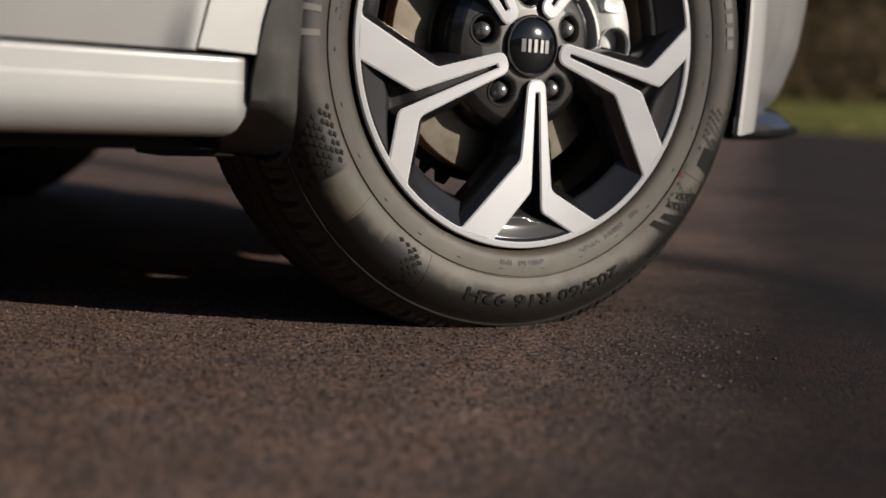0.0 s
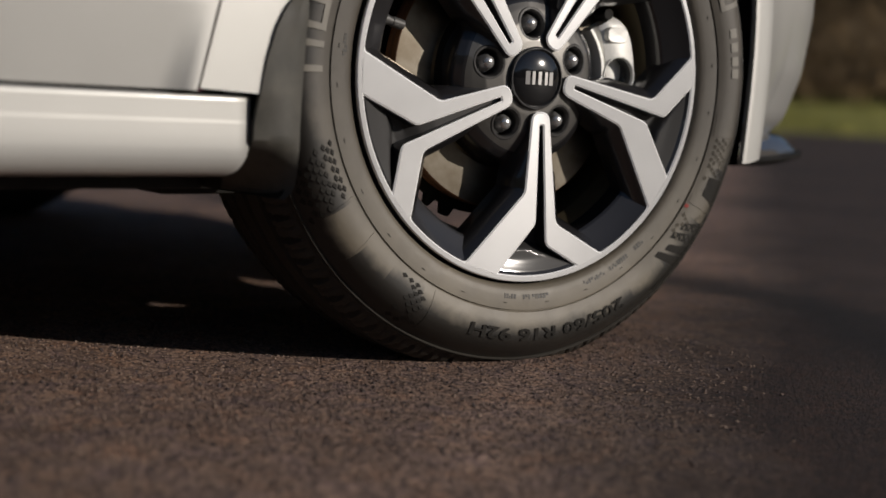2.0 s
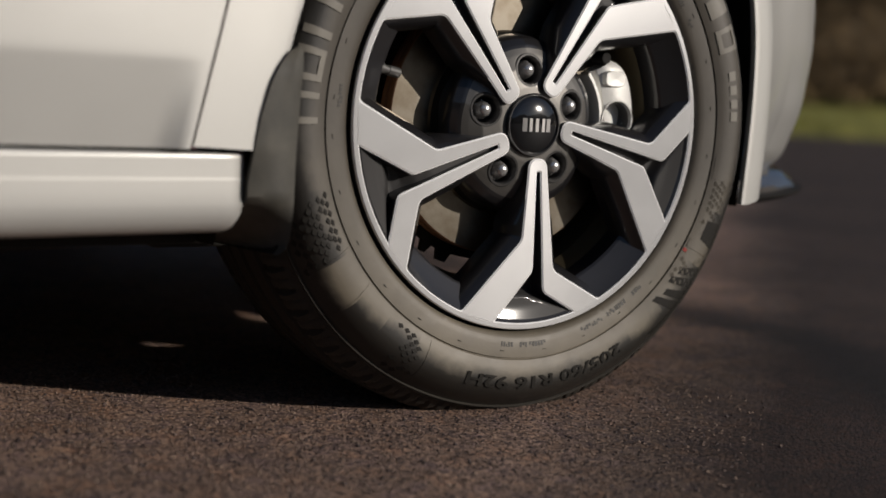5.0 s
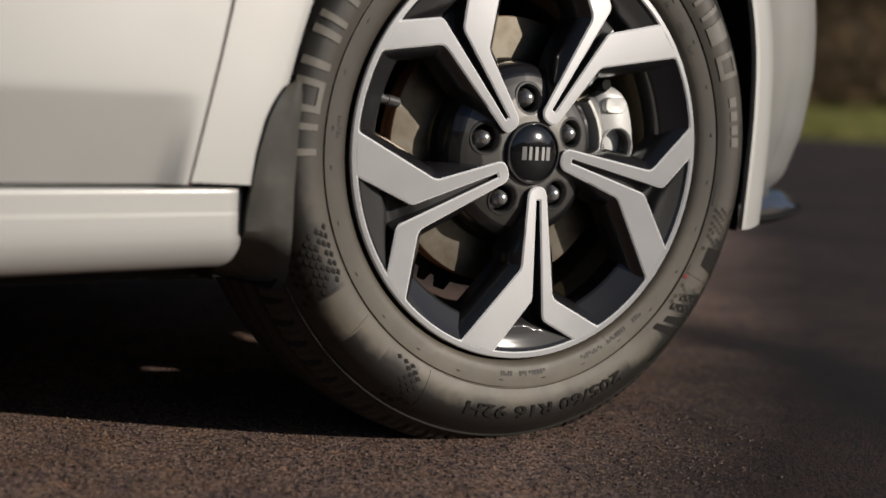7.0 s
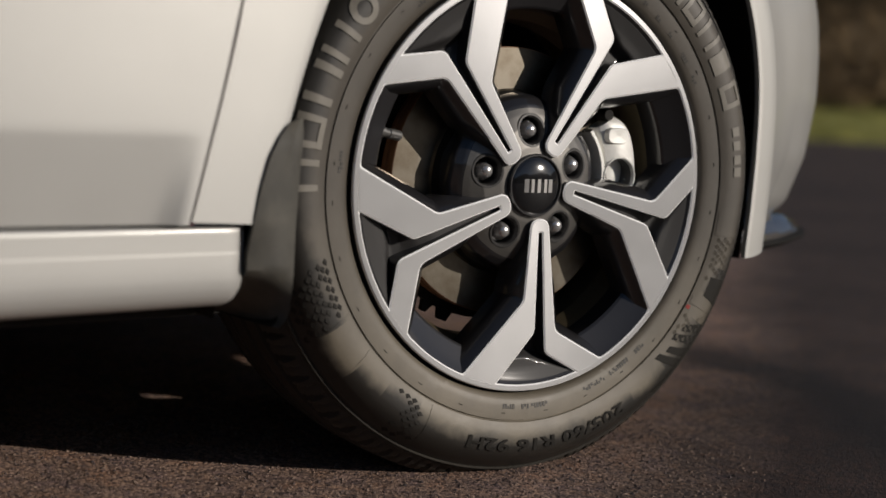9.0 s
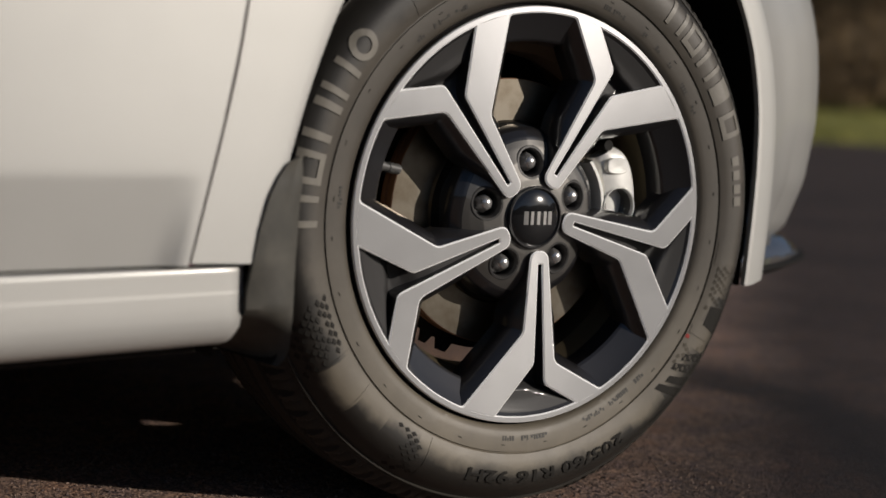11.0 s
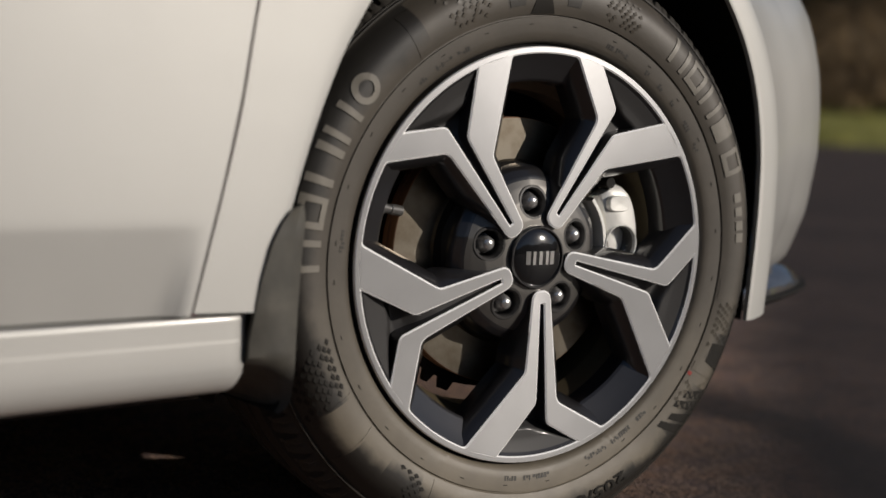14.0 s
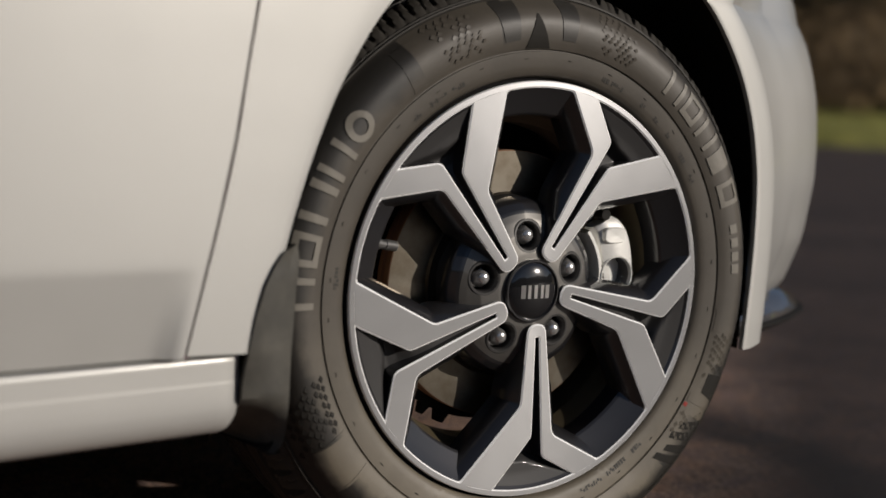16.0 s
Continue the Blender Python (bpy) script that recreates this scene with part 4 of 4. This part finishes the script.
# raised sidewall marks: plain shapes where the maker's name stands
def name_block(a, half, kind):
    """One plain mark: bars or a ring."""
    r0, r1, o = 0.2590, 0.2880, 0.0011
    w = half * 0.42
    if kind == 2:
        return joined(wall_patch(r0, r1, a - half, a - half + w, o), wall_patch(r0, r1, a + half - w, a + half, o))
    if kind == 4:
        rows = []
        for o_, e in ((1.0, 0.0), (1.0, o), (0.56, o), (0.56, 0.0)):
            rows.append([on_wall((r0 + r1) / 2 + o_ * (r1 - r0) / 2 * math.sin(t), a + o_ * half * math.cos(t), e) for t in np.linspace(0, 2 * math.pi, 41)[:-1]])
        return strip(rows, True)
    if kind == 3:
        return joined(wall_patch(r0, r1, a - half, a - half + w, o), wall_patch(r0, r1, a + half - w, a + half, o), wall_patch(r0, r0 + 0.006, a - half + w, a + half - w, o), wall_patch(r1 - 0.006, r1, a - half + w, a + half - w, o))
    return wall_patch(r0, r1, a - half, a + half, o)


for a, half, kind in [(178.5, 3.2, 2), (169.8, 3.3, 3), (160.2, 4.0, 2), (151.2, 3.4, 2), (143.0, 3.2, 4), (53.2, 2.8, 2), (46.2, 2.8, 3), (38.8, 2.8, 2), (31.5, 2.4, 1), (23.0, 3.0, 3)]:
    part("sidewall_mark", name_block(a, half, kind), rubber_light, tyre, "raised pale rubber block")
for a in (14.0, 10.6, 7.2, 4.2):
    part("sidewall_mark", wall_patch(0.2665, 0.2765, a - 1.1, a + 1.1, 0.0009), rubber_light, tyre, "small raised pale rubber bar")


def curved_text(words, a_mid, r_mid, size, out, flip=1, wide=1.5):
    """Raised writing bent along the sidewall; its feet point to the rim's outside (flip 1) or to the hub."""
    cu = bpy.data.curves.new("writing", "FONT")
    cu.body, cu.size, cu.align_x, cu.resolution_u = words, size, "CENTER", 2
    cu.offset = 0.0004
    tmp = new("writing", cu)
    me = tmp.to_mesh()
    pts = [v.co.copy() for v in me.vertices]
    faces = [tuple(p.vertices) for p in me.polygons]
    tmp.to_mesh_clear()
    bpy.data.objects.remove(tmp)
    V = []
    for p in pts:
        r = r_mid + flip * (p.y - size * 0.35)
        V.append(on_wall(r, a_mid - flip * math.degrees(wide * p.x / r_mid), out))
    return V, faces


part("size_writing", curved_text("205/60 R16 92H", -84.5, 0.2740, 0.0185, 0.0015, 1, 1.72), rubber_dark, tyre, "raised tyre size writing 205/60 R16 92H")

# wedge and flash marks moulded into the sidewall
part("sidewall_flash", wall_patch(0.2510, 0.2860, 91.2, 97.9, 0.0007, 4, 3.2), rubber_dark, tyre, "dark moulded wedge")
for a0, a1 in ((99.5, 103.5), (84.5, 88)):
    part("sidewall_flash", wall_patch(0.2600, 0.3000, a0, a1, 0.0006, 0, -0.8), rubber_mid, tyre)


def scales(a0, a1, r0, r1, step):
    """A patch of small tilted scales, moulded in, thinning out towards its ends."""
    pick = random.Random(int(a0 * 10))
    pcs, row = [], 0
    r = r0
    while r < r1:
        a = a0 + (row % 2) * step / 2 + (r - r0) * 60
        while a < a1 + (r - r0) * 60:
            edge = abs((a - (r - r0) * 60 - (a0 + a1) / 2) / ((a1 - a0) / 2))
            if pick.random() > 0.12 + 0.5 * edge * edge:
                mid, q, w, hi = a + step * 0.40, r + 0.0024, 0.0048, 0.0011
                cs = [on_wall(r, mid, 0.0002), on_wall(q, a + step * 0.80, hi), on_wall(r + w, mid, hi), on_wall(q, a, 0.0002)]
                ft = [on_wall(q, a + step * 0.82, -0.0006), on_wall(r + w + 0.0002, mid, -0.0006)]
                pcs.append((cs + ft, [(0, 1, 2, 3), (0, 4, 1), (1, 4, 5, 2), (2, 5, 3)]))
            a += step
        r += 0.0044
        row += 1
    return joined(*pcs)


for a0, a1, r0, r1 in [(107.5, 117, 0.256, 0.296), (66, 76, 0.256, 0.296), (-164, -152, 0.256, 0.296), (-128, -121, 0.256, 0.296), (-42, -34, 0.253, 0.290), (-24, -13, 0.256, 0.290)]:
    part("scale_pattern", scales(a0, a1, r0, r1, 1.7 if a0 > -100 else 2.1)[:2], rubber_dark if a0 < -100 else rubber, tyre)["kind"] = "stuff"

# dark bars that lean back, and a dark wedge beside them
for k in range(4):
    part("slanted_flash", wall_patch(0.2570 + 0.004 * (k % 2), 0.2960, -48.5 + 3.4 * k, -46.6 + 3.4 * k, 0.0005, 2, -0.5, 4.5), rubber_dark, tyre)
part("slanted_flash", wall_patch(0.2860, 0.3000, -54, -14, 0.0004, 0, 3.0), rubber_dark, tyre)
part("slanted_flash", wall_patch(0.2640, 0.3000, -27.5, -22.5, 0.0004, 0, -1.2), rubber_dark, tyre)
for a0, a1, r1 in [(-150, -146.5, 0.298), (-140, -131, 0.300), (-118, -114, 0.296), (-31, -28.5, 0.292), (-12, -6, 0.296), (124, 129, 0.297)]:
    part("sidewall_panel", wall_patch(0.2525, r1, a0, a1, 0.0005, 0, 0.6), rubber, tyre)
ticks = [wall_patch(0.2405, 0.2412, a, a + 1.1, 0.0005, 2) for a in range(-176, 180, 13)]
part("bead_tick", joined(*ticks)[:2], rubber_dark, tyre)["kind"] = "stuff"
# small moulded writing that cannot be read: rows of plain bars
bar_rng = random.Random(8)
for a, w in [(-96, 3.5), (-91, 2), (-86.5, 5), (-70, 3), (-66, 3.4), (-61, 2), (-57.5, 5), (-50.5, 3), (72, 2), (68, 4), (58, 1.6), (52, 1.8), (46, 1.5), (38, 3), (31, 2.2), (118, 4), (124, 5), (131, 2), (175, 5)]:
    strokes, b = [], a - w / 2
    while b < a + w / 2:
        e = bar_rng.uniform(0.35, 0.8)
        strokes.append(wall_patch(0.2312 + bar_rng.choice((0, 0, 0.002)), 0.2362 - bar_rng.choice((0, 0, 0.002)), b, b + e, 0.0006, 2))
        b += e + 0.28
    part("moulded_bar", joined(*strokes)[:2], rubber_mid, tyre)["kind"] = "stuff"
red_paint = Mat("red_paint", (0.35, 0.03, 0.02), 0.6)
part("paint_dot", wall_patch(0.2512, 0.2552, -32.6, -31.6, 0.0005, 2), red_paint, tyre, "small red paint dot")

# ---------- brake ----------
disc = [(0.090, 0.042), (0.0955, 0.044), (0.098, 0.056), (0.100, 0.0590), (0.1435, 0.0590), (0.1445, 0.0600), (0.1445, 0.0660), (0.1420, 0.0665), (0.1420, 0.0740), (0.1445, 0.0745), (0.1445, 0.082), (0.078, 0.082)]
# black hat: dark metal, with the shade inside the wheel put into its colour
brake = part("brake_disc", joined(with_slot(revolve([(0.02, 0.040)] + disc[:3], 96), 1), with_slot(revolve(disc[2:5], 96), 0), with_slot(revolve(disc[4:], 96), 2)), [steel, black, rust], wheel, "worn steel brake disc")


def shield_data():
    """A pressed plate behind the disc, notched along its lower edge."""
    inner, outer_, deep = [], [], []
    for k in range(121):
        a = lerp(-172, 28, k / 120)
        r = 0.154
        if -122 < a < -104:
            r = 0.165 if int((a + 122) / 4.5) % 2 == 0 else 0.154
        p, q = polar(0.06, a), polar(r, a)
        inner.append((p.x, 0.086, p.y))
        outer_.append((q.x, 0.086, q.y))
        deep.append((q.x, 0.094, q.y))
    return strip([inner, outer_, deep])


part("dust_shield", shield_data(), black, wheel)


bc = polar(0.133, 4.0)          # centre of the caliper's bore


def caliper_data():
    """An arched casting over the disc's front edge, hollowed by a bore."""
    rows = []
    for k in range(61):
        a = lerp(-8, 31, k / 60)
        t = abs(k - 30) / 30
        r0, r1 = 0.1135 + 0.006 * t ** 3, 0.160 - 0.012 * t ** 4
        pts = []
        face = [(lerp(r0 + 0.004, r1 - 0.004, j / 30), 0.0365 - 0.0035 * math.sin(math.pi * j / 30)) for j in range(31)]
        for r, y in [(r0, 0.056), (r0 + 0.001, 0.041)] + face + [(r1 - 0.0012, 0.0390), (r1, 0.044), (r1, 0.095)]:
            p = polar(r, a)
            deep = 0.016 if (p - bc).length < 0.0205 and y < 0.04 else 0
            pts.append((p.x, y + deep + 0.006 * t ** 4, p.y))
        rows.append(pts)
    V, F = strip(rows)
    n = len(rows[0])
    return V, F + [tuple(range(n)), tuple(range(len(V) - n, len(V)))]


caliper = part("brake_caliper", caliper_data(), cast, wheel, "cast silver brake caliper")


def ring_rows(c, prof, n=40, squash=1.0):
    return [[(c.x + r * math.cos(t), y, c.y + squash * r * math.sin(t)) for t in np.linspace(0, 2 * math.pi, n + 1)[:-1]] for r, y in prof]


bore_rows = ring_rows(bc, [(0.0226, 0.0350), (0.0218, 0.0330), (0.0206, 0.0333), (0.0200, 0.038), (0.0196, 0.049), (0.0180, 0.0505), (0.0005, 0.0500)])
part("piston_bore", joined(with_slot(strip(bore_rows[:4], True), 0), with_slot(strip(bore_rows[3:], True), 1)), [cast, alloy_grey], caliper, "dark round bore")
gp = polar(0.1370, 23.5)
part("casting_rib", strip([[(gp.x + r * math.copysign(abs(math.cos(t)) ** 0.6, math.cos(t)), y, gp.y + 0.6 * r * math.copysign(abs(math.sin(t)) ** 0.6, math.sin(t))) for t in np.linspace(0, 2 * math.pi, 41)[:-1]] for r, y in [(0.0150, 0.0370), (0.0146, 0.0318), (0.0134, 0.0308), (0.0005, 0.0312)]], True), cast, caliper)
# the arm of the carrier, standing clear of the casting
arm = []
for k in range(25):
    a = lerp(-9, 33, k / 24)
    ra = 0.1075 + 0.0035 * math.sin(radians((a + 9) * 4.3))
    arm.append([tuple(Vector((polar(r, a).x, y, polar(r, a).y))) for r, y in [(ra - 0.003, 0.055), (ra - 0.003, 0.037), (ra - 0.0015, 0.0345), (ra + 0.0020, 0.0345), (ra + 0.0035, 0.037), (ra + 0.0035, 0.055)]])
part("carrier_arm", strip(arm), cast, caliper)
part("guide_bolt", rod((polar(0.138, 34).x, 0.036, polar(0.138, 34).y), (polar(0.138, 34).x, 0.055, polar(0.138, 34).y), [(0, 0.006), (0.3, 0.007), (1, 0.007)]), black, caliper)
part("guide_bolt", rod((0.121, 0.040, -0.050), (0.129, 0.048, -0.074), [(0, 0.0052), (0.12, 0.0068), (0.75, 0.0068), (0.8, 0.0085), (1, 0.0080)]), valve_metal, caliper)
# suspension knuckle and drive behind the disc
part("knuckle", joined(revolve([(0.001, 0.10), (0.062, 0.10), (0.066, 0.13), (0.045, 0.19), (0.03, 0.33)], 40)), black, car).matrix_basis = wheel.matrix_basis

# the other three wheels, turned away from view
for name, x, y, turn in [("far_wheel", 0.0, 1.77, 180 + STEER), ("rear_wheel", -2.70, 0.0, 0), ("far_rear_wheel", -2.70, 1.77, 180)]:
    w = new("wheel")
    w.parent = car
    w.matrix_basis = pose(x, y, HUB, 0, 0, turn)
    for source in (tyre, rim, cap_ob):
        o = new(source.name.split(".")[0], source.data)
        o.parent = w
    for k in range(5):
        o = new("spoke", first.data)
        o.parent, o.matrix_basis = w, pose(0, 0, 0, 0, 72 * k, 0)
